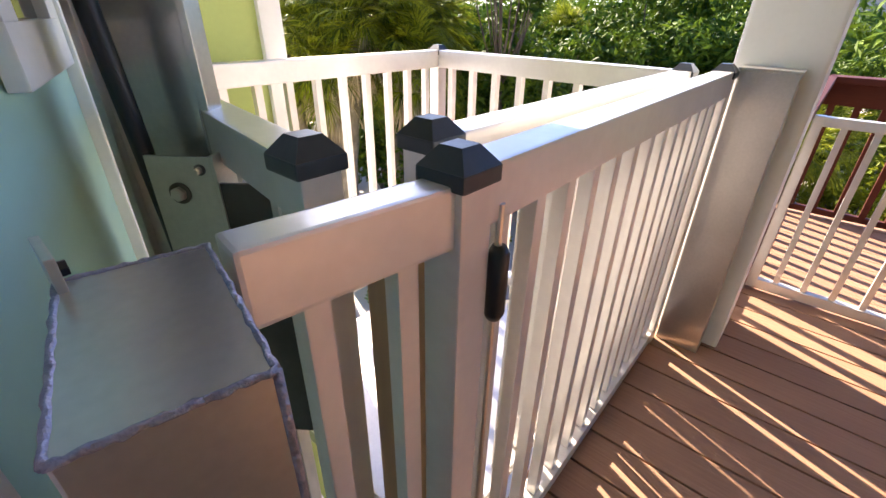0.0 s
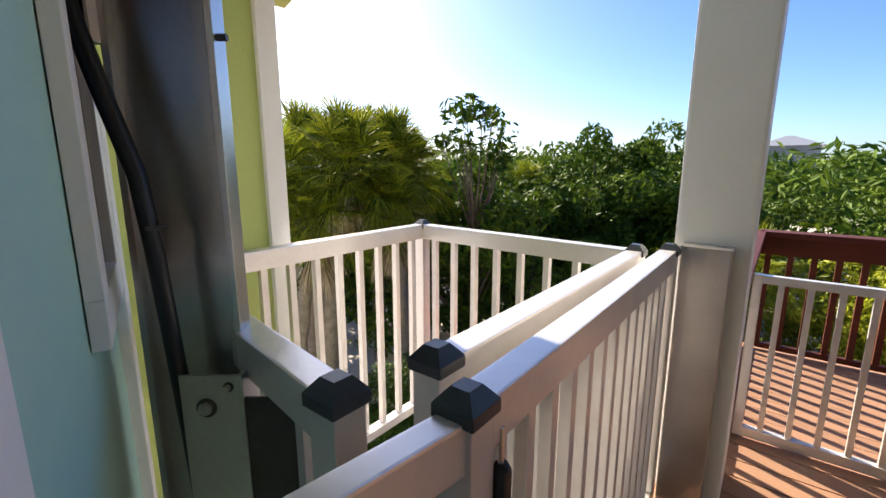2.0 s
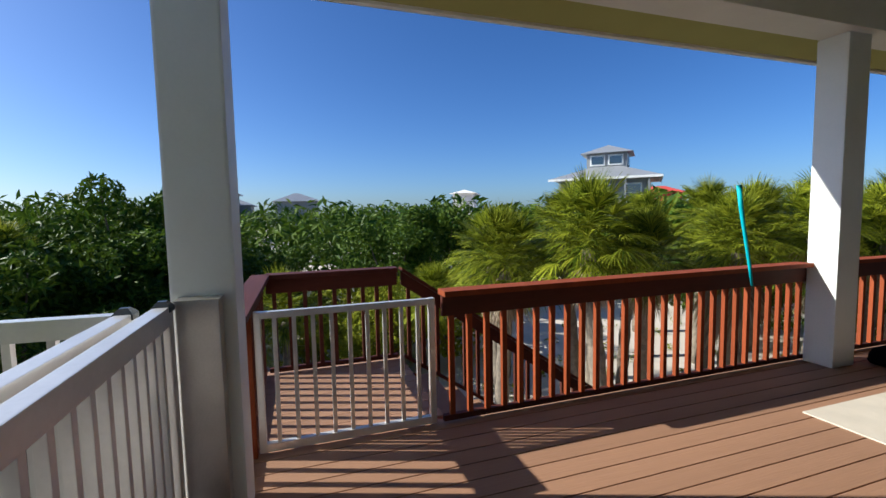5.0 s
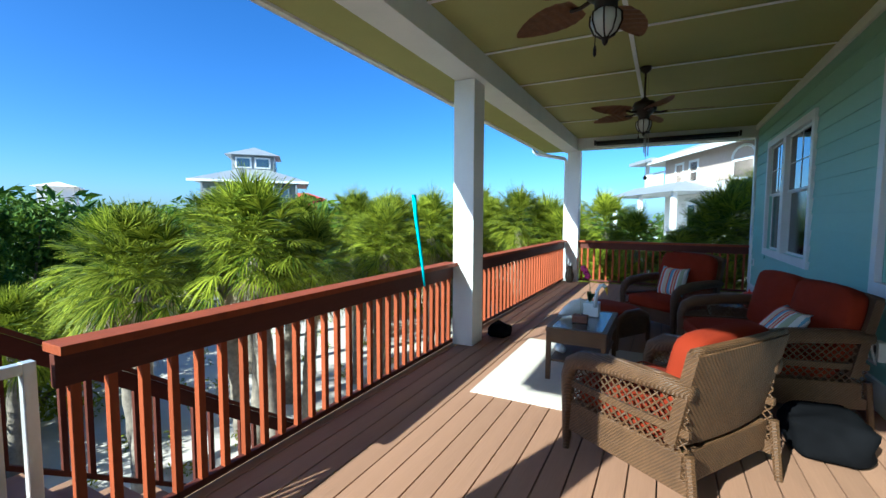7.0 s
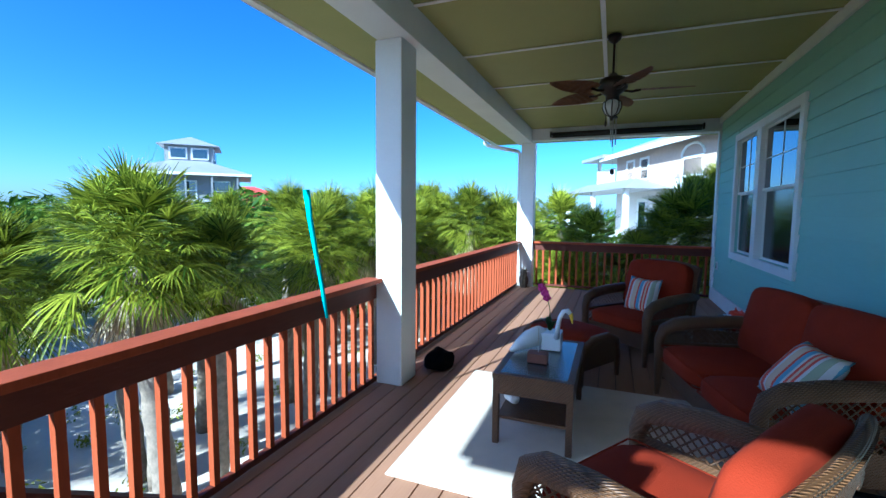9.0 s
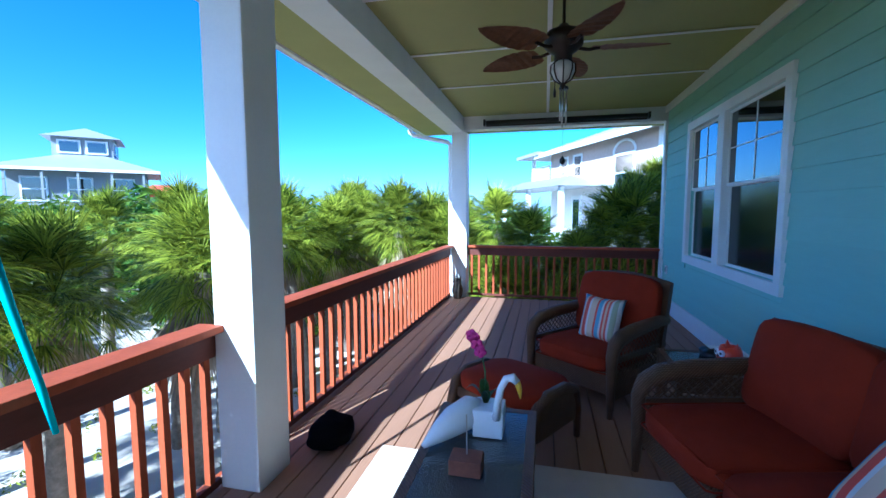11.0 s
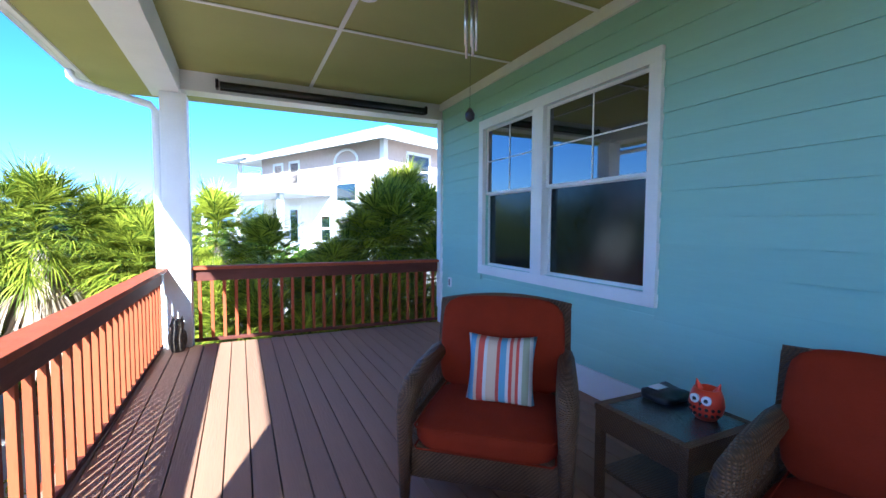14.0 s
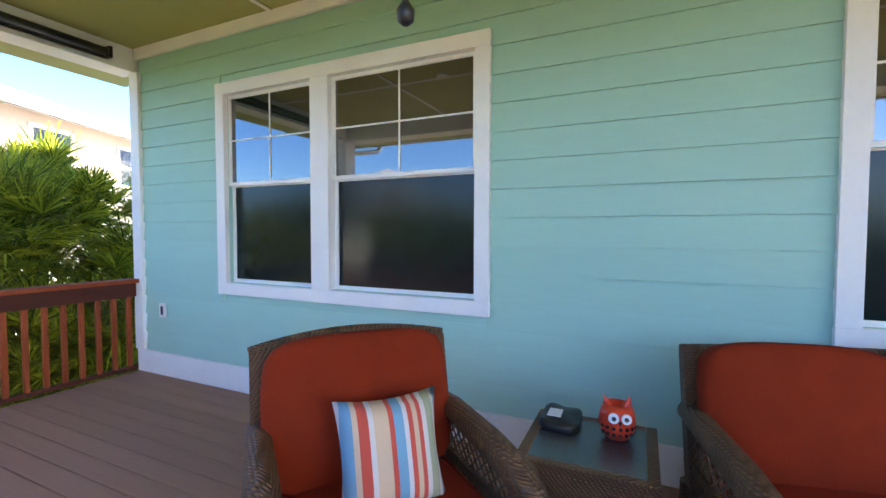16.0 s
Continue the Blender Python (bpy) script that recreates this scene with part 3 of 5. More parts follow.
def seat(name, half, at, turn, label, category, cushions=1, group="", bh=0.57, arch=0.05):
    """A wicker armchair or loveseat that faces local +y, with loose cushions."""
    t = thing(name, at, label, category, group, turn=turn)
    PLACE[t.name] = Vector((0, 0, 0))
    P = lambda n, bm, m, l="", sm=False: part(n, bm, m, t, l, sm, True)
    lean = Matrix.Translation((0, -0.30, 0.34)) @ Matrix.Rotation(radians(12), 4, "X")
    P("apron", bx(-half + 0.03, half - 0.03, -0.33, 0.37, 0.15, 0.31, 0.015), WEAVE)
    bm = bmesh.new()
    m = 10
    for s, y in ((0, -0.03), (1, 0.025)):
        for i in range(m + 1):
            u = -1 + 2 * i / m
            for z in (0.0, bh + arch * (1 - u * u)):
                bm.verts.new((u * (half - 0.015), y + 0.03 * u * u, z))
    bm.verts.ensure_lookup_table()
    q = lambda s, i, j: bm.verts[s * 2 * (m + 1) + 2 * i + j]
    for i in range(m):
        bm.faces.new((q(0, i, 0), q(0, i + 1, 0), q(0, i + 1, 1), q(0, i, 1)))
        bm.faces.new((q(1, i, 0), q(1, i, 1), q(1, i + 1, 1), q(1, i + 1, 0)))
        bm.faces.new((q(0, i, 1), q(0, i + 1, 1), q(1, i + 1, 1), q(1, i, 1)))
        bm.faces.new((q(0, i, 0), q(1, i, 0), q(1, i + 1, 0), q(0, i + 1, 0)))
    for i in (0, m):
        bm.faces.new((q(0, i, 0), q(0, i, 1), q(1, i, 1), q(1, i, 0)))
    bmesh.ops.transform(bm, matrix=lean, verts=bm.verts)
    P("backrest", bm, WEAVE)
    bm = tube(bmesh.new(), [lean @ Vector((u * (half - 0.015), 0.03 * u * u, bh + 0.005 + arch * (1 - u * u))) for u in [-1 + k / 6 for k in range(13)]], 0.022, 8)
    P("back_rim", bm, WEAVE, "", True)
    for s in (-1, 1):
        x = s * (half - 0.04)
        bm = tube(bmesh.new(), [(x, -0.37, 0.62), (x, -0.2, 0.625), (x, 0.1, 0.61), (x, 0.28, 0.585), (x, 0.365, 0.54), (x, 0.395, 0.46), (x, 0.395, 0.06)], [0.04, 0.05, 0.055, 0.056, 0.05, 0.042, 0.026], 10)
        P("arm", bm, WEAVE, "", True)
        bm = bx(x - 0.012, x + 0.012, -0.36, 0.37, 0.13, 0.20, 0.004)
        box(bm, x - 0.012, x + 0.012, -0.36, 0.37, 0.40, 0.44)
        lattice(bm, x, -0.35, 0.37, 0.20, 0.58, 15)
        tagged(P("side_panel", bm, WEAVE, "open diamond wicker lattice"), kind="stuff")
        P("leg", tube(bmesh.new(), [(x, -0.36, 0.32), (x, -0.40, 0.0)], [0.025, 0.02], 8), WEAVE)
        P("leg", tube(bmesh.new(), [(x, 0.395, 0.10), (x, 0.40, 0.0)], [0.025, 0.02], 8), WEAVE)
    w = 2 * (half - 0.075) / cushions
    for c in range(cushions):
        xa = -half + 0.075 + c * w
        P("seat_cushion", pillowy(bmesh.new(), xa + 0.004, xa + w - 0.004, -0.27, 0.41, 0.30, 0.44, 0.02), RUST, "thick rust-red seat cushion", True)
        ring = [(xa + 0.03, 0.405), (xa + w - 0.03, 0.405), (xa + w - 0.012, 0.38), (xa + w - 0.012, -0.24), (xa + w - 0.03, -0.265), (xa + 0.03, -0.265), (xa + 0.012, -0.24), (xa + 0.012, 0.38), (xa + 0.03, 0.405)]
        for zz in (0.318, 0.424):
            P("piping", tube(bmesh.new(), [(px_, py_, zz) for px_, py_ in ring], 0.005, 5), RUST, "", True)
        P("back_cushion", pillowy(bmesh.new(), xa + 0.004, xa + w - 0.004, 0.035, 0.17, 0.07, bh + 0.02, 0.03, 9, lean, 12.0), RUST, "plump rust-red back cushion", True)
    return t


seat("wicker_armchair", 0.425, (0.66, -6.13, 0), -40.5, "brown wicker armchair with rust-red cushions, beside the side table", "armchair", 1, "wicker armchairs")
seat("wicker_armchair", 0.42, (0.70, -2.72, 0), -124.0, "brown wicker armchair with rust-red cushions, with a low back", "armchair", 1, "wicker armchairs", 0.47, 0.02)
seat("wicker_loveseat", 0.72, (0.02, -4.38, 0), -76.0, "brown wicker loveseat with two rust-red cushions", "sofa", 2, "", 0.54, 0.015)


def throw_pillow(at, turn, tilt, mat, label):
    t = thing("throw_pillow", at, label, "pillow")
    bm = bmesh.new()
    n = 12
    grid = {}
    for s in (0, 1):
        for i in range(n + 1):
            for j in range(n + 1):
                u, v = -1 + 2 * i / n, -1 + 2 * j / n
                pin = 1 + 0.06 * (u * u * v * v)
                th = 0.075 * (max(0, (1 - u ** 4)) * max(0, (1 - v ** 4))) ** 0.55
                if s and (abs(u) == 1 or abs(v) == 1):
                    grid[s, i, j] = grid[0, i, j]
                    continue
                k = 1 - 0.05 * (1 - u * u) * (abs(v) ** 3) - 0.05 * (1 - v * v) * (abs(u) ** 3)
                grid[s, i, j] = bm.verts.new((u * 0.18 * pin * k, (th if s else -th), v * 0.185 * pin * k))
    for s in (0, 1):
        for i in range(n):
            for j in range(n):
                bm.faces.new((grid[s, i, j], grid[s, i + 1, j], grid[s, i + 1, j + 1], grid[s, i, j + 1]))
    p = part("cover", bm, mat, t, smooth=True, local=True)
    t.matrix_world = pose(*at, tilt, 0, turn)
    return t


throw_pillow((0.64, -6.10, 0.61), -40.5, 18, STRIPE, "square striped throw pillow leaning on the armchair")
throw_pillow((-0.02, -3.92, 0.60), -80, 40, STRIPE, "square striped throw pillow slumped on the loveseat")


# ottoman
def ottoman(at, turn):
    t = thing("ottoman", at, "brown wicker ottoman with a rust-red cushion", "ottoman", turn=turn)
    PLACE[t.name] = Vector((0, 0, 0))
    part("cushion", pillowy(bmesh.new(), -0.31, 0.31, -0.25, 0.25, 0.30, 0.42, 0.03), RUST, t, "rust-red cushion", True, True)
    bm = bx(-0.30, 0.30, -0.24, 0.24, 0.24, 0.31, 0.015)
    part("frame", bm, WEAVE, t, local=True)
    for sx in (-1, 1):
        bm = tube(bmesh.new(), [(sx * 0.33, -0.27, 0.0), (sx * 0.33, -0.27, 0.2), (sx * 0.33, -0.22, 0.34), (sx * 0.33, -0.1, 0.385), (sx * 0.33, 0.1, 0.385), (sx * 0.33, 0.22, 0.34), (sx * 0.33, 0.27, 0.2), (sx * 0.33, 0.27, 0)], [0.022, 0.028, 0.036, 0.04, 0.04, 0.036, 0.028, 0.022], 10)
        part("side_rail", bm, WEAVE, t, smooth=True, local=True)
        part("side_panel", bx(sx * 0.33 - 0.012, sx * 0.33 + 0.012, -0.23, 0.23, 0.14, 0.36, 0.004), WEAVE, t, local=True)
    return t


ottoman((1.30, -5.22, 0), -32)

# coffee table
TABLEGLASS = bpy.data.materials.new("pebbled_glass")
TABLEGLASS.use_nodes = True
tb = TABLEGLASS.node_tree.nodes["Principled BSDF"]
tb.inputs["Base Color"].default_value = (0.05, 0.06, 0.065, 1)
tb.inputs["Roughness"].default_value = 0.16
tb.inputs["IOR"].default_value = 1.8
nz = TABLEGLASS.node_tree.nodes.new("ShaderNodeTexVoronoi")
nz.inputs["Scale"].default_value = 70
nb = TABLEGLASS.node_tree.nodes.new("ShaderNodeBump")
nb.inputs["Strength"].default_value, nb.inputs["Distance"].default_value = 0.35, 0.003
TABLEGLASS.node_tree.links.new(nz.outputs["Distance"], nb.inputs["Height"])
TABLEGLASS.node_tree.links.new(nb.outputs["Normal"], tb.inputs["Normal"])


def glass_table(name, x0, x1, y0, y1, h, label, shelf):
    t = thing(name, ((x0 + x1) / 2, (y0 + y1) / 2, 0), label, "table")
    bm = bmesh.new()
    w = 0.045
    for s in ((x0, x1, y0, y0 + w), (x0, x1, y1 - w, y1), (x0, x0 + w, y0 + w, y1 - w), (x1 - w, x1, y0 + w, y1 - w)):
        box(bm, *s, h - 0.035, h, 0.008)
    part("rim", bm, WEAVE, t)
    part("glass_top", bx(x0 + w - 0.004, x1 - w + 0.004, y0 + w - 0.004, y1 - w + 0.004, h - 0.012, h - 0.003), TABLEGLASS, t, "dark pebbled glass")
    bm = bmesh.new()
    for s in ((x0 + 0.01, x1 - 0.01, y0 + 0.008, y0 + 0.02), (x0 + 0.01, x1 - 0.01, y1 - 0.02, y1 - 0.008), (x0 + 0.008, x0 + 0.02, y0 + 0.02, y1 - 0.02), (x1 - 0.02, x1 - 0.008, y0 + 0.02, y1 - 0.02)):
        box(bm, *s, h - 0.13, h - 0.03)
    part("apron", bm, WEAVE, t)
    for x in (x0 + 0.025, x1 - 0.025):
        for y in (y0 + 0.025, y1 - 0.025):
            part("leg", bx(x - 0.02, x + 0.02, y - 0.02, y + 0.02, 0, h - 0.035, 0.006), WEAVE, t)
    part("shelf", bx(x0 + 0.03, x1 - 0.03, y0 + 0.03, y1 - 0.03, shelf, shelf + 0.02, 0.004), WEAVE, t)
    return t


glass_table("coffee_table", 1.135, 1.635, -4.58, -3.66, 0.47, "brown wicker coffee table with a glass top and lower shelf", 0.17)
glass_table("side_table", -0.22, 0.29, -5.76, -5.24, 0.50, "brown wicker side table with a dark glass top", 0.15)
rug = part("rug", bx(0.12, 2.10, -4.85, -3.12, 0.003, 0.013, 0.003), RUG)
tagged(rug, "cream woven rug on the deck under the table", "rug")

# swan planter with an orchid on the coffee table
CERAMIC = material("white_glaze", (0.78, 0.80, 0.82), 0.25, vary=0.04, bump=0.02)
YELLOW = material("yellow_paint", (0.75, 0.48, 0.02), 0.4, vary=0.05, bump=0)
GREEN = material("green_leaf", (0.05, 0.13, 0.03), 0.4, vary=0.2, bump=0.05)
MAGENTA = material("magenta_petal", (0.42, 0.01, 0.16), 0.6, vary=0.15, bump=0)
BRICKM = material("red_brown_wood", (0.17, 0.06, 0.035), 0.6, vary=0.2, scale=15, bump=0.1)
swan = thing("swan_planter", (1.36, -4.30, 0.47), "white swan-shaped planter with folded wings and yellow beak", "planter")
part("pot", bx(1.28, 1.42, -4.40, -4.24, 0.472, 0.60, 0.012), CERAMIC, swan)
bm = tube(bmesh.new(), [(1.40, -4.38, 0.545), (1.445, -4.32, 0.555), (1.505, -4.23, 0.545), (1.56, -4.15, 0.52), (1.61, -4.08, 0.49)], [0.05, 0.075, 0.068, 0.044, 0.012], 14)
part("wing", bm, CERAMIC, swan, smooth=True)
part("neck", tube(bmesh.new(), [(1.31, -4.25, 0.57), (1.30, -4.20, 0.66), (1.285, -4.18, 0.74), (1.262, -4.185, 0.785), (1.235, -4.19, 0.79), (1.215, -4.19, 0.77)], [0.02, 0.018, 0.016, 0.017, 0.02, 0.016], 10), CERAMIC, swan, smooth=True)
part("beak", tube(bmesh.new(), [(1.215, -4.19, 0.772), (1.205, -4.19, 0.74), (1.20, -4.19, 0.70)], [0.015, 0.012, 0.003], 8), YELLOW, swan, "yellow beak", True)
orchid = thing("orchid", (1.37, -4.33, 0.585), "potted orchid with magenta flowers on a thin stem", "plant")
part("stem", tube(bmesh.new(), [(1.37, -4.33, 0.585), (1.375, -4.34, 0.75), (1.40, -4.35, 0.86), (1.43, -4.36, 0.90)], 0.0035, 6), GREEN, orchid)
for k, (dx, dy) in enumerate(((0.09, 0.02), (-0.08, 0.05), (0.03, -0.09), (-0.03, 0.1))):
    bm = bmesh.new()
    pts = []
    for i in range(7):
        u = i / 6
        wd = 0.022 * math.sin(math.pi * min(1, u + 0.12)) + 0.002
        c = Vector((1.37 + dx * u, -4.33 + dy * u, 0.60 + 0.09 * math.sin(2.2 * u)))
        sd = Vector((-dy, dx, 0)).normalized() * wd
        pts.append((bm.verts.new(c - sd), bm.verts.new(c + sd)))
    for a, b in zip(pts, pts[1:]):
        bm.faces.new((a[0], a[1], b[1], b[0]))
    bmesh.ops.solidify(bm, geom=bm.faces[:], thickness=0.004)
    part("leaf", bm, GREEN, orchid, smooth=True)
for k, c in enumerate(((1.43, -4.36, 0.90), (1.415, -4.35, 0.875), (1.40, -4.345, 0.845), (1.445, -4.37, 0.915))):
    bm = bmesh.new()
    for i in range(5):
        a = 2 * math.pi * i / 5 + k
        d = Vector((math.cos(a), 0.3, math.sin(a))).normalized()
        bmesh.ops.create_uvsphere(bm, u_segments=8, v_segments=5, radius=0.016, matrix=Matrix.Translation(Vector(c) + d * 0.017) @ Matrix.Diagonal((1, 0.4, 1, 1)))
    part("flower", bm, MAGENTA, orchid, smooth=True)
block = thing("wooden_block", (1.40, -3.98, 0.47), "red-brown wooden block with a thin rod on the table", "ornament")
part("block", bx(1.335, 1.465, -4.03, -3.93, 0.472, 0.535, 0.006), BRICKM, block)
part("rod", tube(bmesh.new(), [(1.40, -3.99, 0.53), (1.402, -3.992, 0.70)], 0.003, 6), STEEL, block)
cup = thing("white_cup", (1.52, -3.86, 0.19), "small white cup lying on the table's lower shelf", "cup")
bm = lathe(bmesh.new(), [(0.03, 0), (0.036, 0.02), (0.042, 0.09), (0.038, 0.09), (0.03, 0.01)], 16)
bmesh.ops.transform(bm, matrix=pose(1.52, -3.86, 0.232, 90, 0, 40), verts=bm.verts)
part("bowl", bm, CERAMIC, cup, smooth=True)

# owl lantern and remote on the side table
ORANGE = material("red_orange_glaze", (0.62, 0.05, 0.02), 0.3, vary=0.1, bump=0.02)
owl = thing("owl_lantern", (-0.06, -5.40, 0.50), "red-orange ceramic owl lantern with black spots", "lantern", turn=102)
PLACE[owl.name] = Vector((0, 0, 0))
bm = lathe(bmesh.new(), [(0.045, 0.0), (0.068, 0.03), (0.076, 0.07), (0.07, 0.11), (0.056, 0.145), (0.05, 0.145), (0.045, 0.12)], 24)
part("body", bm, ORANGE, owl, smooth=True, local=True)
for s in (-1, 1):
    part("ear", tube(bmesh.new(), [(s * 0.04, 0.01, 0.13), (s * 0.052, 0.012, 0.175)], [0.02, 0.002], 6), ORANGE, owl, local=True)
    e = part("eye", tube(bmesh.new(), [(s * 0.024, -0.062, 0.105), (s * 0.026, -0.074, 0.106)], 0.021, 16), CERAMIC, owl, "white ringed eye", local=True)
    part("pupil", tube(bmesh.new(), [(s * 0.024, -0.072, 0.105), (s * 0.0255, -0.077, 0.106)], 0.009, 12), BLACK, e, local=True)
part("beak", tube(bmesh.new(), [(0, -0.07, 0.095), (0, -0.078, 0.075)], [0.01, 0.001], 6), BLACK, owl, local=True)
for i in range(14):
    a, z = -2.6 + (i % 7) * 0.35, 0.035 + 0.028 * (i // 7)
    r = 0.073 + 0.003 * (i // 7)
    c, s = math.cos(a), math.sin(a)
    part("spot", tube(bmesh.new(), [(c * (r - 0.008), s * (r - 0.008), z), (c * (r + 0.002), s * (r + 0.002), z)], 0.008, 8), BLACK, owl, local=True)
tray = thing("dark_cloth", (-0.10, -5.62, 0.50), "dark folded cloth on the side table", "cloth")
bm = pillowy(bmesh.new(), -0.20, 0.02, -5.72, -5.56, 0.502, 0.545, 0.01, 5)
for v in bm.verts:
    v.co += Vector((0, 0, 0.018 * noise.noise(v.co * 22) if v.co.z > 0.51 else 0))
part("cloth", bm, BLACK, tray, smooth=True)
tray2 = thing("paper_tag", (-0.06, -5.66, 0.55), "small grey card lying on the dark cloth", "card")
part("card", bx(-0.10, -0.02, -5.69, -5.63, 0.556, 0.562, 0.001, None), CERAMIC, tray2)

# statues and bags
OWLB = material("brown_statue", (0.06, 0.045, 0.032), 0.6, vary=0.5, scale=25, bump=0.5, fine=50)
bm = lathe(bmesh.new(), [(0.06, 0.0), (0.075, 0.03), (0.085, 0.12), (0.08, 0.20), (0.062, 0.25), (0.068, 0.30), (0.06, 0.34), (0.02, 0.36)], 18)
for s in (-1, 1):
    tube(bm, [(s * 0.04, 0.01, 0.33), (s * 0.055, 0.0, 0.395)], [0.022, 0.003], 6)
    tube(bm, [(s * 0.035, -0.055, 0.30), (s * 0.036, -0.068, 0.30)], 0.018, 10)
    bmesh.ops.create_uvsphere(bm, u_segments=8, v_segments=8, radius=0.05, matrix=Matrix.Translation((s * 0.07, 0.0, 0.14)) @ Matrix.Diagonal((0.5, 0.9, 1.9, 1)))
bmesh.ops.transform(bm, matrix=pose(2.57, -9.63, 0.0, 0, 0, 160), verts=bm.verts)
tagged(part("owl_statue", bm, OWLB, smooth=True), "dark brown owl statue standing by the end column", "statue")


def slump(name, at, size, label, seed):
    bm = pillowy(bmesh.new(), -size[0] / 2, size[0] / 2, -size[1] / 2, size[1] / 2, 0.0, size[2], 0.03, 8)
    for v in bm.verts:
        n_ = noise.noise_vector(Vector(v.co) * 7 + Vector((seed, 0, 0)))
        v.co += Vector((n_.x, n_.y, n_.z * 0.6)) * 0.05 * (0 if v.co.z < 0.01 else 1)
        v.co.z = max(0.0, v.co.z)
    bmesh.ops.translate(bm, verts=bm.verts, vec=at)
    return tagged(part(name, bm, CLOTH, smooth=True), label, "bag")


slump("black_bag", (2.47, -4.85, 0.0), (0.22, 0.30, 0.12), "small black cloth bag slumped beside the column", 3.0)
slump("black_bag", (-0.18, -3.33, 0.0), (0.36, 0.42, 0.22), "large black cloth bag on the deck by the wall", 9.0)

# wall fittings
cover = thing("outlet_cover", (XW, -4.20, 0.42), "white weatherproof outlet cover hanging open", "outlet")
part("back_box", bx(XW, XW + 0.05, -4.26, -4.14, 0.38, 0.52, 0.006), WHITE, cover)
bm = bmesh.new()
for s in ((-0.07, 0.07, 0, 0.022), (-0.07, 0.07, 0.178, 0.20), (-0.07, -0.05, 0, 0.2), (0.05, 0.07, 0, 0.2)):
    box(bm, 0, 0.012, s[0], s[1], s[2], s[3])
bmesh.ops.transform(bm, matrix=pose(XW + 0.055, -4.20, 0.36, 0, 14, 0), verts=bm.verts)
part("flap", bm, WHITE, cover)
part("socket", bx(XW + 0.05, XW + 0.055, -4.215, -4.185, 0.41, 0.49), BLACK, cover)
outlet = thing("wall_outlet", (XW, -9.45, 0.60), "small white outlet plate on the wall", "outlet")
part("plate", bx(XW, XW + 0.02, -9.49, -9.41, 0.56, 0.69, 0.004), WHITE, outlet)
part("slot", bx(XW + 0.02, XW + 0.023, -9.465, -9.435, 0.585, 0.665), BLACK, outlet)


# ceiling fans
def fan(x, y, spin):
    t = thing("ceiling_fan", (x, y, 0), "dark bronze ceiling fan with brown leaf-shaped blades", "ceiling fan", "porch fans")
    part("canopy", lathe(bmesh.new(), [(0.02, ZC - 0.08), (0.055, ZC - 0.05), (0.065, ZC - 0.012)], 20, (x, y, 0)), BRONZE, t, smooth=True)
    part("rod", tube(bmesh.new(), [(x, y, ZC - 0.06), (x, y, 2.730)], 0.011, 10), BRONZE, t)
    part("motor", lathe(bmesh.new(), [(0.03, 2.770), (0.05, 2.740), (0.11, 2.720), (0.13, 2.680), (0.13, 2.630), (0.10, 2.600), (0.06, 2.570), (0.06, 2.530), (0.03, 2.520)], 28, (x, y, 0)), BRONZE, t, smooth=True)
    lamp = part("light_bowl", lathe(bmesh.new(), [(0.05, 2.525), (0.075, 2.505), (0.078, 2.460), (0.055, 2.410), (0.02, 2.385)], 20, (x, y, 0)), FROST, t, "ribbed frosted glass bowl", True)
    for i in range(8):
        a = 2 * math.pi * i / 8
        c, s = math.cos(a), math.sin(a)
        part("rib", tube(bmesh.new(), [(x + c * r, y + s * r, z) for r, z in ((0.05, 2.530), (0.082, 2.505), (0.084, 2.460), (0.06, 2.405), (0.01, 2.375))], 0.005, 5), BRONZE, lamp).location = (0, 0, 0)
    part("finial", lathe(bmesh.new(), [(0.012, 2.390), (0.02, 2.375), (0.012, 2.350), (0.003, 2.340)], 12, (x, y, 0)), BRONZE, t, smooth=True)
    for i in range(5):
        a = spin + 2 * math.pi * i / 5
        m = Matrix.Translation((x, y, 2.610)) @ Matrix.Rotation(a, 4, "Z") @ Matrix.Rotation(radians(11), 4, "X")
        part("bracket", tube(bmesh.new(), [m @ Vector((0.10, 0, 0)), m @ Vector((0.17, 0, -0.012)), m @ Vector((0.24, 0, 0.0))], 0.012, 6), BRONZE, t)
        bm = bmesh.new()
        rows = []
        for k in range(15):
            u = k / 14
            wd = 0.118 * (math.sin(math.pi * (0.10 + 0.90 * u) ** 0.8)) ** 0.7 * (1 - 0.15 * u) + 0.006
            z = 0.012 * math.sin(u * 20)
            rows.append([bm.verts.new(m @ Vector((0.19 + 0.50 * u, v * wd, 0.006 * (1 - v * v) + 0.003 * math.cos(k * 3.0)))) for v in (-1, -0.5, 0, 0.5, 1)])
        for r0, r1 in zip(rows, rows[1:]):
            for k in range(4):
                bm.faces.new((r0[k], r0[k + 1], r1[k + 1], r1[k]))
        bmesh.ops.solidify(bm, geom=bm.faces[:], thickness=0.008)
        part("blade", bm, BLADE, t, "ribbed brown leaf-shaped blade")
    part("pull_chain", tube(bmesh.new(), [(x + 0.05, y, 2.530), (x + 0.052, y, 2.350)], 0.003, 5), BRONZE, t)
    part("chain_knob", lathe(bmesh.new(), [(0.004, 2.350), (0.009, 2.330), (0.009, 2.300), (0.003, 2.290)], 8, (x + 0.052, y, 0)), BRONZE, t)
    return t


FROST = material("frosted_glass", (0.55, 0.52, 0.46), 0.3, vary=0.05, bump=0.05)
fan(1.01, -5.50, 0.733)
fan(1.08, -2.55, 0.75)

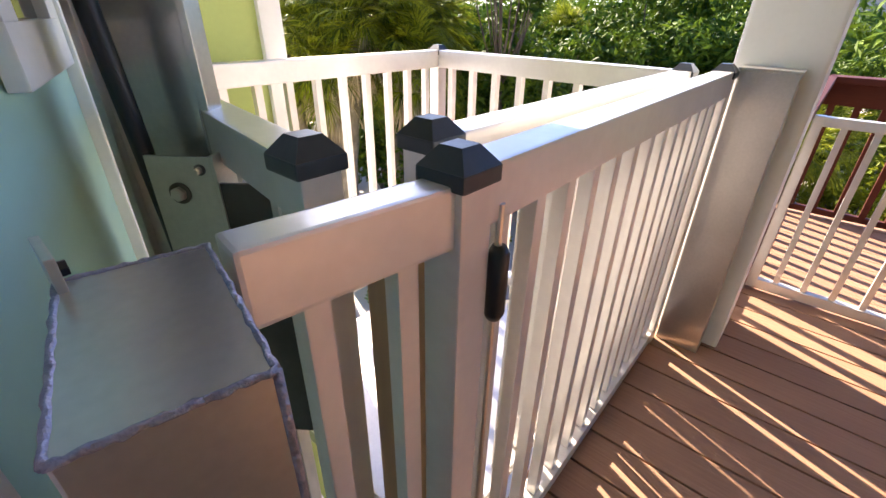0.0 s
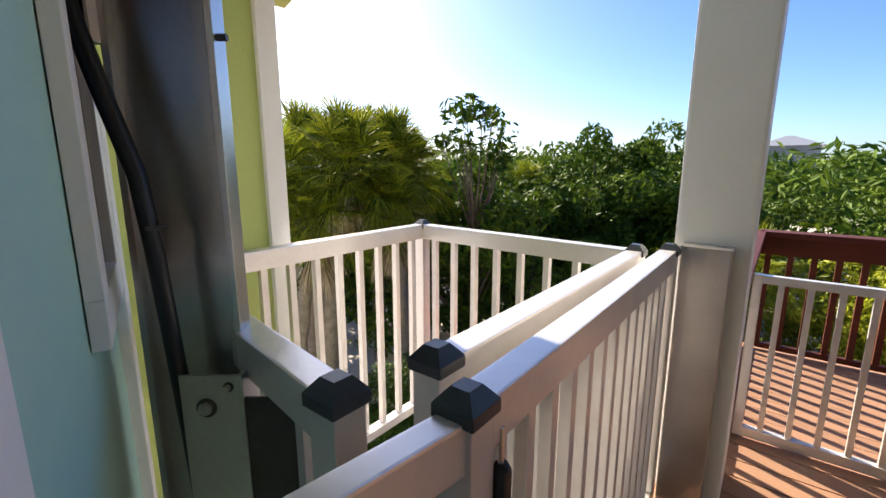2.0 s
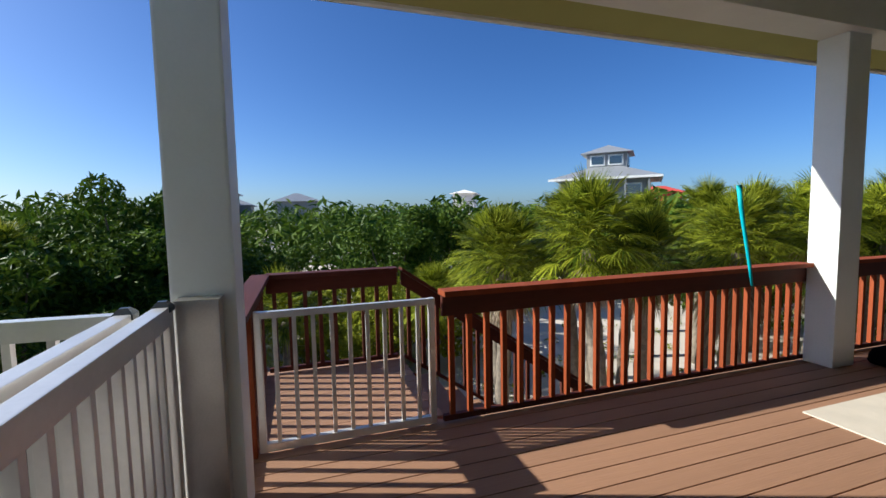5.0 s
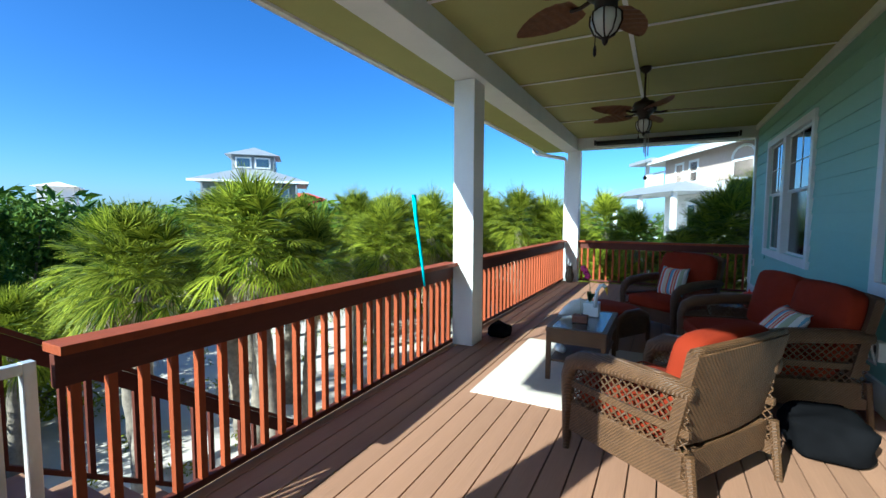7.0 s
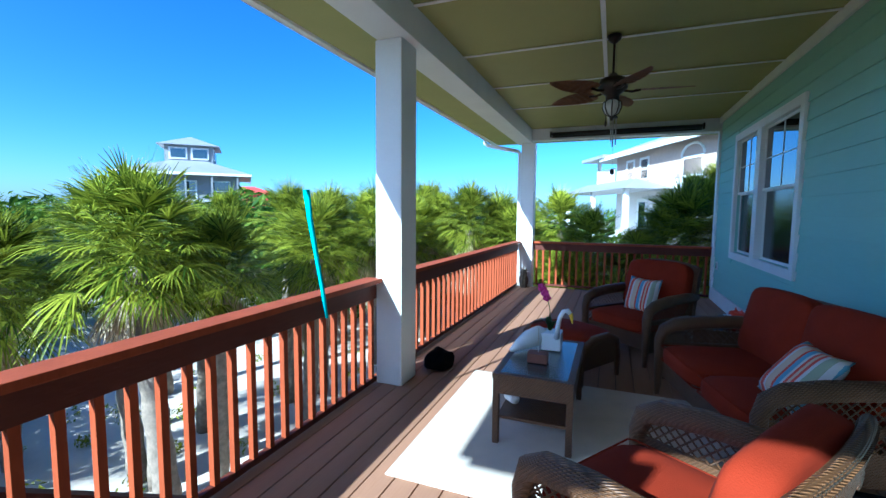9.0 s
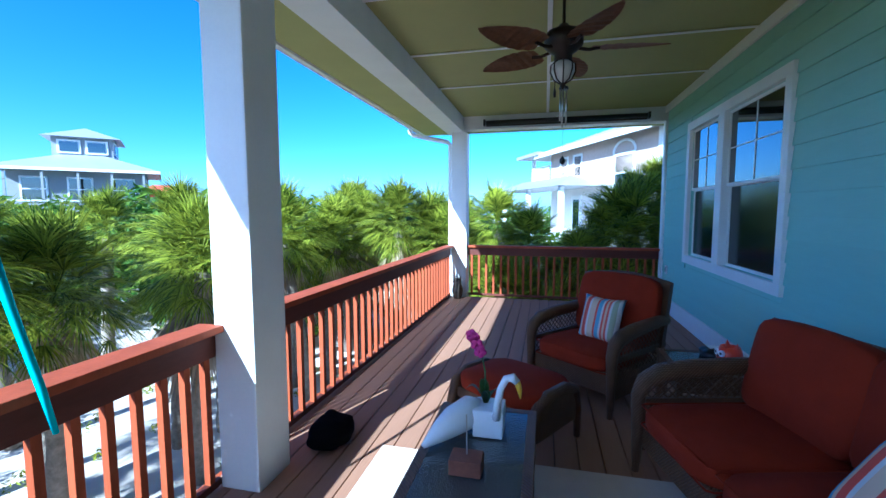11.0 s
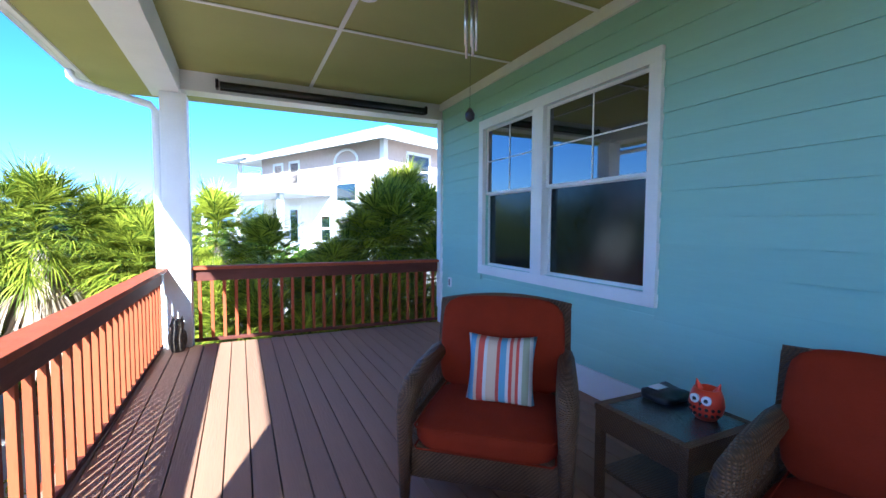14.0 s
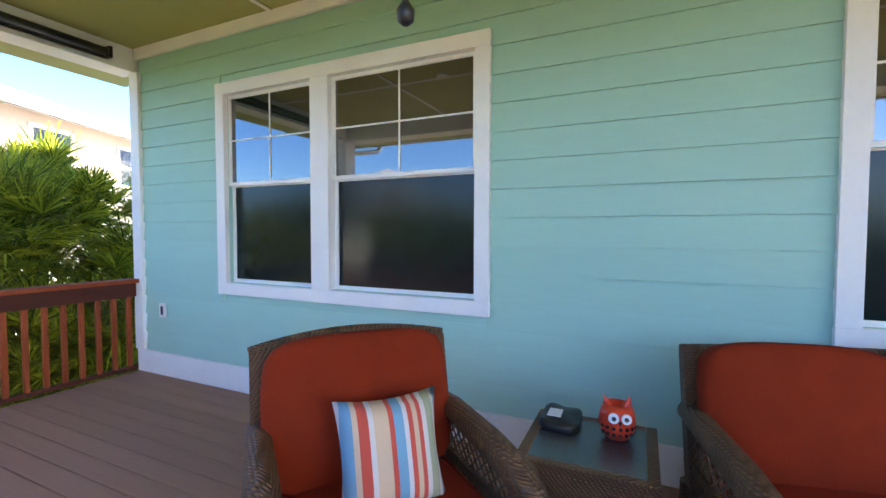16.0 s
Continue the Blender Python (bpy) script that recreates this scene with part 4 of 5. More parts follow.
CX, CY = 0.99, -5.84
chime = thing("wind_chime", (CX, CY, 1.87), "metal wind chime with a dark sail hanging from the ceiling", "wind chime")
part("cord", tube(bmesh.new(), [(CX, CY, ZC), (CX, CY, 2.45)], 0.001, 5), BLACK, chime)
part("disc", lathe(bmesh.new(), [(0.034, 2.43), (0.036, 2.44), (0.03, 2.452)], 16, (CX, CY, 0)), BLACK, chime)
for i in range(5):
    a = 2 * math.pi * i / 5
    x, y = CX + 0.025 * math.cos(a), CY + 0.025 * math.sin(a)
    part("tube", tube(bmesh.new(), [(x, y, 2.425), (x, y, 2.20 - 0.012 * i)], 0.006, 8), STEEL, chime, smooth=True)
part("clapper_cord", tube(bmesh.new(), [(CX, CY, 2.44), (CX, CY, 1.92)], 0.0009, 5), BLACK, chime)
part("sail", lathe(bmesh.new(), [(0.008, 1.87), (0.02, 1.88), (0.022, 1.905), (0.006, 1.93)], 14, (CX, CY, 0)), BLACK, chime, smooth=True)
det = thing("ceiling_light", (1.45, -7.36, ZC), "small round white ceiling fitting", "ceiling light")
part("disc", lathe(bmesh.new(), [(0.075, ZC - 0.006), (0.075, ZC - 0.02), (0.055, ZC - 0.03), (0.01, ZC - 0.032)], 24, (1.03, -7.36, 0)), WHITE, det, smooth=True)
det.location.x = 1.45
shade = thing("roller_shade", (0.85, -9.72, 2.95), "rolled-up dark shade under the end beam", "shade")
part("roll", tube(bmesh.new(), [(2.10, -9.71, 2.985), (-0.40, -9.71, 2.985)], 0.038, 14), BLACK, shade, smooth=True)
part("hem_bar", bx(-0.40, 2.10, -9.735, -9.715, 2.925, 2.955, 0.004), BLACK, shade)
for x in (-0.43, 2.13):
    part("bracket", bx(x - 0.015, x + 0.015, -9.775, -9.68, 2.94, 3.04, 0.004), BLACK, shade)

# turquoise pole tied to the rail
TURQ = material("turquoise_foam", (0.0, 0.42, 0.50), 0.7, vary=0.1, bump=0.1)
pole = thing("turquoise_pole", (2.69, -3.36, 0.80), "slim turquoise foam pole standing at the railing", "pole")
part("pole", tube(bmesh.new(), [(2.675, -3.39, 0.78), (2.68, -3.36, 0.95), (2.69, -3.31, 1.2), (2.70, -3.27, 1.42), (2.70, -3.24, 1.60)], [0.009, 0.013, 0.014, 0.017, 0.02], 10), TURQ, pole, smooth=True)

# white metal gate to the landing
gate = thing("metal_gate", (2.835, -0.16, 0.02), "white-painted metal gate with square bars, closed", "gate")
YA, YB = 0.385, -0.705
part("top_rail", bx(2.815, 2.855, YB, YA, 0.825, 0.865, 0.004), ALU, gate)
part("bottom_rail", bx(2.815, 2.855, YB, YA, 0.02, 0.07, 0.004), ALU, gate)
for y in (YA - 0.016, YB + 0.016):
    part("stile", bx(2.813, 2.857, y - 0.02, y + 0.02, 0.02, 0.867, 0.004), ALU, gate)
gbar = finish("bar", bx(-0.012, 0.012, -0.012, 0.012, 0.0, 0.755, 0.002), ALU)
for i in range(9):
    piece("bar", gbar, (2.835, YB + (i + 1) * (YA - YB) / 10, 0.07), gate)
hinge = thing("gate_post", (2.83, 0.43, 0), "narrow dark red post beside the gate", "post")
part("shaft", bx(2.80, 2.87, 0.40, 0.455, 0, 0.90, 0.004), RED, hinge)

# ---- lift ----
boxm = pose(0.4225, 0.60, 0, 0, 0, -12)
bp_ = thing("box_post", (0.4225, 0.60, 0), "thick welded aluminium box post with a flat top", "post")
part("shaft", box(bmesh.new(), -0.047, 0.047, -0.084, 0.084, 0, 1.05, 0.002, boxm), STEEL, bp_)
for a, b in (((-0.047, -0.084), (0.047, -0.084)), ((0.047, -0.084), (0.047, 0.084)), ((0.047, 0.084), (-0.047, 0.084)), ((-0.047, 0.084), (-0.047, -0.084))):
    pts = []
    for k in range(25):
        u = k / 24
        w = 0.0004 * math.sin(k * 2.4) + 0.0003 * math.sin(k * 5.1)
        pts.append(boxm @ Vector((a[0] + (b[0] - a[0]) * u + w, a[1] + (b[1] - a[1]) * u + w, 1.0495 + w * 0.5)))
    part("weld_bead", tube(bmesh.new(), pts, [0.0024 + 0.0004 * math.sin(k * 1.9) for k in range(25)], 7), WELD, bp_, "rippled weld seam", True)
part("weld_bead", tube(bmesh.new(), [boxm @ Vector((0.047, -0.084, 1.05 - k * 0.05)) for k in range(20)], 0.0028, 7), WELD, bp_, "rippled weld seam", True)
br = thing("wall_bracket", (0.41, 0.70, 1.04), "small grey steel angle bracket with a bolt", "bracket")
part("plate", bx(0.392, 0.398, 0.672, 0.72, 1.035, 1.075, 0.001), STEEL, br)
part("foot", bx(0.392, 0.435, 0.672, 0.72, 1.031, 1.036, 0.001), STEEL, br)
part("bolt", tube(bmesh.new(), [(0.397, 0.70, 1.055), (0.404, 0.70, 1.055)], 0.006, 6), BLACK, br)

MA, MB = Vector((0.675, 1.105, 0)), Vector((0.575, 1.235, 0))
md = (MB - MA).normalized()
mn = Vector((md.y, -md.x, 0))
if mn.dot(Vector((0.3, 0.3, 0)) - MA) < 0:
    mn = -mn
MM = Matrix(((md.x, mn.x, 0, MA.x), (md.y, mn.y, 0, MA.y), (0, 0, 1, 0), (0, 0, 0, 1)))
ml = (MB - MA).length
mast = thing("lift_mast", (0.625, 1.17, -3.0), "tall brushed aluminium mast of the lift", "mast")
part("web", box(bmesh.new(), 0, ml, -0.012, 0, -3.0, 1.66, 0.001, MM), STEEL, mast)
part("flange", box(bmesh.new(), -0.012, 0.002, -0.025, 0.016, -3.0, 1.66, 0.002, MM), STEEL, mast)
part("flange", box(bmesh.new(), ml - 0.002, ml + 0.012, -0.025, 0.016, -3.0, 1.66, 0.002, MM), STEEL, mast)
part("bolt", tube(bmesh.new(), [MM @ Vector((-0.012, 0.006, 1.585)), MM @ Vector((-0.03, 0.006, 1.585))], 0.006, 6), BLACK, mast)
part("bolt_plate", box(bmesh.new(), -0.03, 0.075, 0.07, 0.076, 0.70, 1.015, 0.001, MM), STEEL, mast, "flat plate with a hex bolt")
part("shroud", box(bmesh.new(), -0.17, -0.031, 0.066, 0.072, 0.40, 0.972, 0.001, MM), DSTEEL, mast, "dark steel side plate")
part("plate_edge", box(bmesh.new(), -0.036, -0.03, -0.02, 0.076, 0.70, 1.017, 0.001, MM), STEEL, mast)
for u, z, r in ((0.030, 0.955, 0.012), (-0.012, 0.995, 0.006)):
    part("washer", tube(bmesh.new(), [MM @ Vector((u, 0.0755, z)), MM @ Vector((u, 0.0785, z))], r * 1.5, 16), DSTEEL, mast, "dark round washer")
    part("bolt", tube(bmesh.new(), [MM @ Vector((u, 0.078, z)), MM @ Vector((u, 0.086, z)), MM @ Vector((u, 0.089, z))], [r, r, r * 0.75], 6), STEEL, mast)
motor = thing("lift_motor", (0.60, 1.12, 1.66), "black lift motor housing with vent slots", "motor")
part("housing", box(bmesh.new(), -0.05, ml + 0.06, -0.05, 0.06, 1.71, 2.02, 0.012, MM), BLACK, motor)
part("skirt", box(bmesh.new(), -0.035, ml + 0.03, -0.04, 0.05, 1.665, 1.705, 0.006, MM), BLACK, motor)
for k in range(6):
    part("vent_slot", box(bmesh.new(), -0.025, 0.035, 0.05, 0.056, 1.671 + k * 0.0055, 1.6735 + k * 0.0055, 0, MM), STEEL, motor)
part("panel", box(bmesh.new(), ml + 0.015, ml + 0.075, -0.02, 0.03, 1.58, 1.70, 0.003, MM), BLACK, motor, "small black control panel")
part("panel_rim", box(bmesh.new(), ml + 0.010, ml + 0.016, -0.02, 0.036, 1.575, 1.70, 0.001, MM), WHITE, motor)
cable = thing("power_cable", (0.55, 1.2, 0), "thick black power cable down the mast", "cable")
part("cable", tube(bmesh.new(), [(0.49, 1.20, 1.84), (0.505, 1.20, 1.64), (0.535, 1.17, 1.47), (0.556, 1.145, 1.36), (0.565, 1.14, 1.24), (0.572, 1.135, 1.1), (0.582, 1.13, 0.9), (0.60, 1.12, 0.4), (0.60, 1.12, -2.0)], 0.015, 8), BLACK, cable, smooth=True)
part("cable_tie", box(bmesh.new(), 0.552, 0.585, 1.125, 1.132, 1.272, 1.279), BLACK, cable)

# window on the wall beside the lift
wside = thing("window_3", tuple(W1 @ Vector((0.75, 0, 1.13))), "white-framed window on the wall beside the lift", "window", kind="structure")
for nm, s, m_ in (("casing_bottom", (0.58, 0.94, 0.0, 0.022, 1.13, 1.20), WHITE), ("casing_left", (0.58, 0.65, 0.0, 0.022, 1.20, 2.6), WHITE), ("casing_right", (0.87, 0.94, 0.0, 0.022, 1.20, 2.6), WHITE), ("pane", (0.65, 0.87, 0.0, 0.006, 1.20, 2.6), GLASS)):
    part(nm, box(bmesh.new(), *s, 0.002, W1), m_, wside)

# latch on the gate, timber behind it and the sheet steel post
latch = thing("gate_latch", (0.778, 0.60, 0.05), "black gate latch with a long drop rod", "latch")
part("body", tube(bmesh.new(), [(0.781, 0.590, 0.855), (0.781, 0.590, 0.865), (0.781, 0.590, 0.955), (0.781, 0.590, 0.965)], [0.010, 0.0145, 0.0145, 0.009], 14), BLACK, latch, smooth=True)
part("rod", tube(bmesh.new(), [(0.781, 0.592, 1.02), (0.781, 0.592, 0.10)], 0.005, 8), STEEL, latch)
part("foot", tube(bmesh.new(), [(0.781, 0.590, 0.10), (0.781, 0.590, 0.20)], 0.011, 10), BLACK, latch)
TIMBER = material("pale_timber", (0.50, 0.33, 0.17), 0.7, vary=0.15, scale=4, bump=0.2, stretch=(1, 1, 0.08))
timber = thing("timber_post", (0.70, 0.70, -3.0), "pale timber post behind the gate", "post")
part("shaft", bx(0.685, 0.745, 0.675, 0.735, -3.0, 0.93, 0.006), TIMBER, timber)
sheet = thing("steel_post", (2.14, 0.53, 0), "grey sheet-steel post fixed to the column", "post")
part("shaft", bx(2.105, 2.198, 0.44, 0.60, 0, 1.075, 0.003), STEEL, sheet)
part("lid", bx(2.10, 2.203, 0.435, 0.605, 1.0755, 1.083, 0.001), STEEL, sheet)
lift = thing("lift_platform", (1.38, 1.2, -0.05), "grey metal lift platform behind the gate", "platform")
part("deck", bx(0.84, 1.93, 0.78, 1.68, -0.08, -0.02, 0.004), STEEL, lift)


# ---- plants ----
def mesh_from(name, verts, faces, mat):
    me = bpy.data.meshes.new(name)
    me.from_pydata(verts, [], faces)
    me.materials.append(mat)
    return me


def frond(rng, verts, faces, root, az, el, petiole, blade, droop, n=22, spread=2.3, width=0.032):
    """A fan leaf: a bowed stalk, then a fan of narrow leaflets whose tips hang."""
    d = Vector((math.cos(az) * math.cos(el), math.sin(az) * math.cos(el), math.sin(el)))
    side = Vector((-math.sin(az), math.cos(az), 0))
    up = side.cross(d) * -1
    if up.z < 0:
        up = -up
    hub = root + d * petiole + Vector((0, 0, -droop * 0.25 * petiole))
    b = len(verts)
    verts += [root - side * 0.012, root + side * 0.012, hub + side * 0.010, hub - side * 0.010]
    faces.append((b, b + 1, b + 2, b + 3))
    for i in range(n):
        a = spread * (i / (n - 1) - 0.5) * 1.0
        L = blade * (1 - 0.22 * abs(a) / (spread / 2)) * (0.88 + 0.24 * rng.random())
        dirv = (d * math.cos(a) + side * math.sin(a) + up * (0.26 * abs(a) - 0.06 + 0.26 * (rng.random() - 0.5))).normalized()
        w = side * math.cos(a) - d * math.sin(a)
        prev = None
        pts = []
        for k, u in enumerate((0.0, 0.35, 0.7, 1.0)):
            p = hub + dirv * (L * u) + Vector((0, 0, -droop * L * 0.55 * u ** 2.4))
            ww = width * (0.45, 1.0, 0.7, 0.06)[k]
            pts.append((p - w * ww * 0.5 + up * 0.006, p + w * ww * 0.5))
        b = len(verts)
        for l, r in pts:
            verts += [l, r]
        for k in range(3):
            faces.append((b + 2 * k, b + 2 * k + 1, b + 2 * k + 3, b + 2 * k + 2))


def crown_mesh(seed, count=100):
    rng = random.Random(seed)
    verts, faces = [], []
    for i in range(count):
        u = (i + 0.5) / count
        el = radians(86 - 112 * u + rng.uniform(-10, 10))
        az = i * 2.39996 + rng.uniform(-0.25, 0.25)
        frond(rng, verts, faces, Vector((0, 0, 0.12 - 0.25 * u)), az, el, rng.uniform(0.45, 0.98), rng.uniform(0.55, 0.78), 0.14 + 0.85 * u + rng.uniform(-0.1, 0.2), 24, 2.8, 0.024)
    return mesh_from("crown", verts, faces, PALM)


def skirt_mesh(seed, count=24):
    rng = random.Random(seed)
    verts, faces = [], []
    for i in range(count):
        az = i * 2.39996
        frond(rng, verts, faces, Vector((0, 0, -0.15 - 0.02 * i)), az, radians(rng.uniform(-74, -30)), rng.uniform(0.3, 0.55), rng.uniform(0.38, 0.58), 1.1, 14, 1.1, 0.035)
    return mesh_from("dead_fronds", verts, faces, DEAD)


CROWNS = [crown_mesh(s) for s in (11, 12, 13)]
SKIRTS = [skirt_mesh(s) for s in (21, 22)]
PALM_LABEL = "cabbage palm with green fan fronds and a brown skirt"


def palm(x, y, z, size, k, lean=0.0, skirt=True, hang=1.0):
    t = thing("palm_tree", (x, y, -3.0), PALM_LABEL if skirt else "bushy green fan palm", "palm tree", "palms round the house")
    bm = bmesh.new()
    h = z + 3.0
    pts, rad = [], []
    n = max(4, int(h / 0.28))
    for i in range(n + 1):
        u = i / n
        pts.append((lean * (u * u - 1), 0.15 * lean * math.sin(u * 3), (h - 0.22) * u))
        rad.append((0.17 if i % 2 else 0.145) * (1.25 - 0.3 * u) * min(1.15, size))
    tube(bm, pts, rad, 9)
    part("trunk", bm, TRUNK, t, "rough grey-brown trunk", True, True)
    cr = new("crown", CROWNS[k % 3])
    cr.parent = t
    cr.matrix_local = Matrix.Translation((0, 0, h)) @ Matrix.Rotation(k * 1.7, 4, "Z") @ Matrix.Scale(size, 4)
    if skirt:
        sk = new("dead_fronds", SKIRTS[k % 2])
        sk.parent = t
        sk.matrix_local = Matrix.Translation((0, 0, h)) @ Matrix.Rotation(k * 2.3, 4, "Z") @ Matrix.Scale(size * hang, 4)
        tagged(sk, "hanging dead brown fronds")
    return t


# x, y, crown height, size
for k, (x, y, z, s, sk) in enumerate((
        (6.70, -4.80, 0.95, 1.25, 1), (7.60, -3.60, 0.55, 1.15, 1), (6.60, -6.10, 0.55, 1.05, 1), (8.60, -5.60, 0.9, 1.15, 0),
        (6.40, -8.10, 0.75, 1.15, 2), (9.20, -10.6, 1.10, 1.25, 0), (6.30, -10.1, 1.05, 1.15, 1), (7.6, -8.9, 0.5, 1.1, 0), (8.3, -7.2, 0.6, 1.1, 1),
        (4.62, -12.4, 1.25, 1.12, 2), (7.00, -15.0, 1.1, 1.6, 0), (7.10, -11.9, 0.35, 1.4, 1), (2.35, -13.9, 1.15, 1.15, 1),
        (3.6, -15.5, 0.9, 1.2, 0), (9.5, -13.0, 1.1, 1.2, 0), (11.5, -8.2, 0.8, 1.2, 0), (10.2, -5.0, 0.4, 1.1, 0), (12.5, -11.5, 1.0, 1.3, 0),
        (-0.45, -11.75, 1.05, 1.20, 0), (-1.5, -12.3, 1.25, 1.15, 0), (-1.6, -13.8, 1.75, 1.25, 0), (0.6, -12.3, 0.0, 0.95, 0), (-2.9, -13.2, 1.4, 1.1, 0), (-0.3, -11.2, -0.5, 0.8, 0),
        (4.75, 5.70, 1.30, 1.15, 1), (6.00, 6.00, 1.35, 1.2, 1), (3.90, 6.50, 1.0, 1.15, 1), (5.3, 6.9, 1.2, 1.15, 1), (6.9, 6.4, 1.2, 1.1, 1), (5.4, 5.4, 0.6, 0.9, 1),
        (8.9, -3.9, 0.5, 1.1, 1), (7.4, -5.6, 0.9, 1.1, 1), (7.2, -9.6, 1.0, 1.1, 1), (8.0, -12.8, 0.9, 1.2, 1), (5.9, -13.6, 1.1, 1.15, 1), (3.4, -12.6, 0.7, 1.1, 1), (1.5, -13.0, 0.7, 1.05, 1), (-0.9, -12.9, 1.45, 1.15, 0), (5.2, 7.4, 1.5, 1.2, 1), (4.3, 5.9, 0.6, 1.0, 1), (6.5, 7.2, 1.5, 1.2, 1), (-0.6, -11.35, -0.1, 1.1, 0), (-1.6, -11.5, 0.35, 1.2, 0), (-2.4, -11.6, 0.7, 1.2, 0), (0.2, -11.4, -0.7, 1.0, 0), (-1.2, -11.2, -0.8, 1.0, 0), (-0.2, -12.4, 0.7, 1.2, 0), (1.1, -11.9, -1.2, 0.9, 0), (4.0, -13.4, 0.9, 1.3, 1), (6.2, -12.2, 0.8, 1.3, 1), (8.8, -11.6, 1.0, 1.3, 1),
        (1.7, -11.6, -0.55, 1.15, 0), (2.3, -12.1, -0.25, 1.15, 1), (0.9, -11.3, -0.8, 1.1, 0), (0.3, -12.0, 0.2, 1.15, 0), (9.30, 1.55, -0.9, 1.05, 0), (9.6, 0.5, -0.55, 1.0, 0), (11.2, 5.9, 0.7, 0.9, 1), (10.0, -2.9, -0.6, 0.95, 0))):
    palm(x, y, z, s * 0.67, k, 0.5 if k % 3 == 0 else -0.25, bool(sk), 1.0 if sk < 2 else 1.6)


def leaf_cloud(rng, clumps, per, size, flat=0.55):
    """Many small pointed leaves over rounded clumps (centre and radius each); arrays of corners and faces."""
    n = len(clumps) * per
    c = np.repeat(np.array([k[:3] for k in clumps]), per, axis=0)
    r = np.repeat(np.array([k[3] for k in clumps]), per)
    d = rng.normal(size=(n, 3))
    d /= np.linalg.norm(d, axis=1)[:, None]
    rad = r * rng.uniform(0.55, 1.08, n) ** 0.6
    p = c + d * rad[:, None] * np.array([1, 1, 0.85])
    nor = d * 0.6 + rng.normal(size=(n, 3)) * 0.7 + np.array([0, 0, 0.35])
    nor /= np.linalg.norm(nor, axis=1)[:, None]
    a = np.cross(nor, rng.normal(size=(n, 3)))
    a /= np.linalg.norm(a, axis=1)[:, None]
    b = np.cross(nor, a)
    s = size * rng.uniform(0.6, 1.35, n)[:, None]
    q = np.stack([p - a * s, p - b * s * flat * 0.6 + nor * s * 0.12, p + a * s, p + b * s * flat * 0.6 + nor * s * 0.12], axis=1).reshape(-1, 3)
    return q, np.arange(4 * n).reshape(-1, 4)


def shrub_mesh(seed, radius, height, clumps, per, size, mat):
    rng = np.random.default_rng(seed)
    ks = []
    for i in range(clumps):
        a, u = rng.uniform(0, 6.283), rng.uniform(0, 1)
        z = height * (0.18 + 0.72 * rng.uniform(0, 1) ** 0.8)
        rr = radius * math.sqrt(u) * (1.0 - 0.45 * max(0, z / height - 0.5))
        ks.append((rr * math.cos(a), rr * math.sin(a), z, radius * rng.uniform(0.22, 0.40)))
    q, f = leaf_cloud(rng, ks, per, size)
    return mesh_from("crown", q.tolist(), f.tolist(), mat), ks


SHRUBS = [shrub_mesh(31 + i, 1.5, 3.6, 34, 300, 0.085, LEAF) for i in range(3)]
YSHRUB = [shrub_mesh(41 + i, 1.5, 2.4, 26, 230, 0.075, YLEAF) for i in range(2)]
THIN = shrub_mesh(51, 0.80, 2.1, 22, 42, 0.10, LEAF)


def shrub(x, y, size, kind, k, tall=1.0, name="shrub", label="dense green coastal shrub with small leaves"):
    me, ks = kind
    t = thing(name, (x, y, -3.0), label, "tree" if name == "tree" else "shrub", "shrubs round the house")
    bm = bmesh.new()
    for c in ks[::3]:
        m = Vector((c[0] * 0.3, c[1] * 0.3, c[2] * 0.45))
        tube(bm, [(0.05 * c[0], 0.05 * c[1], 0), m, (c[0], c[1], c[2])], [0.06, 0.035, 0.01], 5)
    tr = part("trunk", bm, BARK, t, local=True)
    cr = new("crown", me)
    cr.parent = t
    t.matrix_world = Matrix.Translation((x, y, -3.0)) @ Matrix.Rotation(k * 1.37, 4, "Z") @ Matrix.Diagonal((size, size, size * tall, 1))
    return t


k = 0
for x, y, s, tall in ((8.6, 6.1, 1.15, 1.0), (9.6, 5.0, 1.1, 1.02), (11.2, 6.2, 1.2, 0.98), (12.6, 5.2, 1.25, 0.95), (13.6, 4.0, 1.25, 0.95), (14.4, 2.6, 1.2, 0.95), (7.8, 7.4, 1.2, 1.05), (10.3, 7.6, 1.3, 1.0),
                      (13.0, 7.0, 1.3, 1.0), (15.5, 5.0, 1.35, 0.95), (16.2, 0.6, 1.1, 0.9), (4.9, 4.6, 0.55, 0.7), (3.9, 3.9, 0.42, 0.75), (16.5, -3.2, 1.2, 0.98), (18.5, -6.0, 1.4, 1.0), 
                      (11.2, -14.5, 1.2, 0.95), (0.8, -16.5, 1.2, 0.95), (5.4, -18, 1.4, 0.95), (-4.6, -15.2, 1.1, 0.9), (6.2, -17.0, 1.3, 1.0), (9.2, -16.2, 1.3, 1.0), (3.2, -17.2, 1.2, 0.95), (7.8, 8.8, 1.3, 1.05)):
    shrub(x, y, s, SHRUBS[k % 3], k, tall)
    k += 1
for x, y, s in ((11.6, -1.7, 1.15), (12.8, -2.6, 1.2), (10.9, -0.6, 0.8), (13.6, -4.3, 1.2)):
    shrub(x, y, s, YSHRUB[k % 2], k, 0.95, "shrub", "bushy yellow-green shrub with small leaves")
    k += 1
shrub(14.6, 4.9, 1.35, SHRUBS[1], 5, 1.18, "tree", "taller leafy tree rising over the shrubs")
t = thing("tree", (7.6, 5.2, -3.0), "thin tree with sparse leafy branches against the sky", "tree")
me, ks = THIN
bm = bmesh.new()
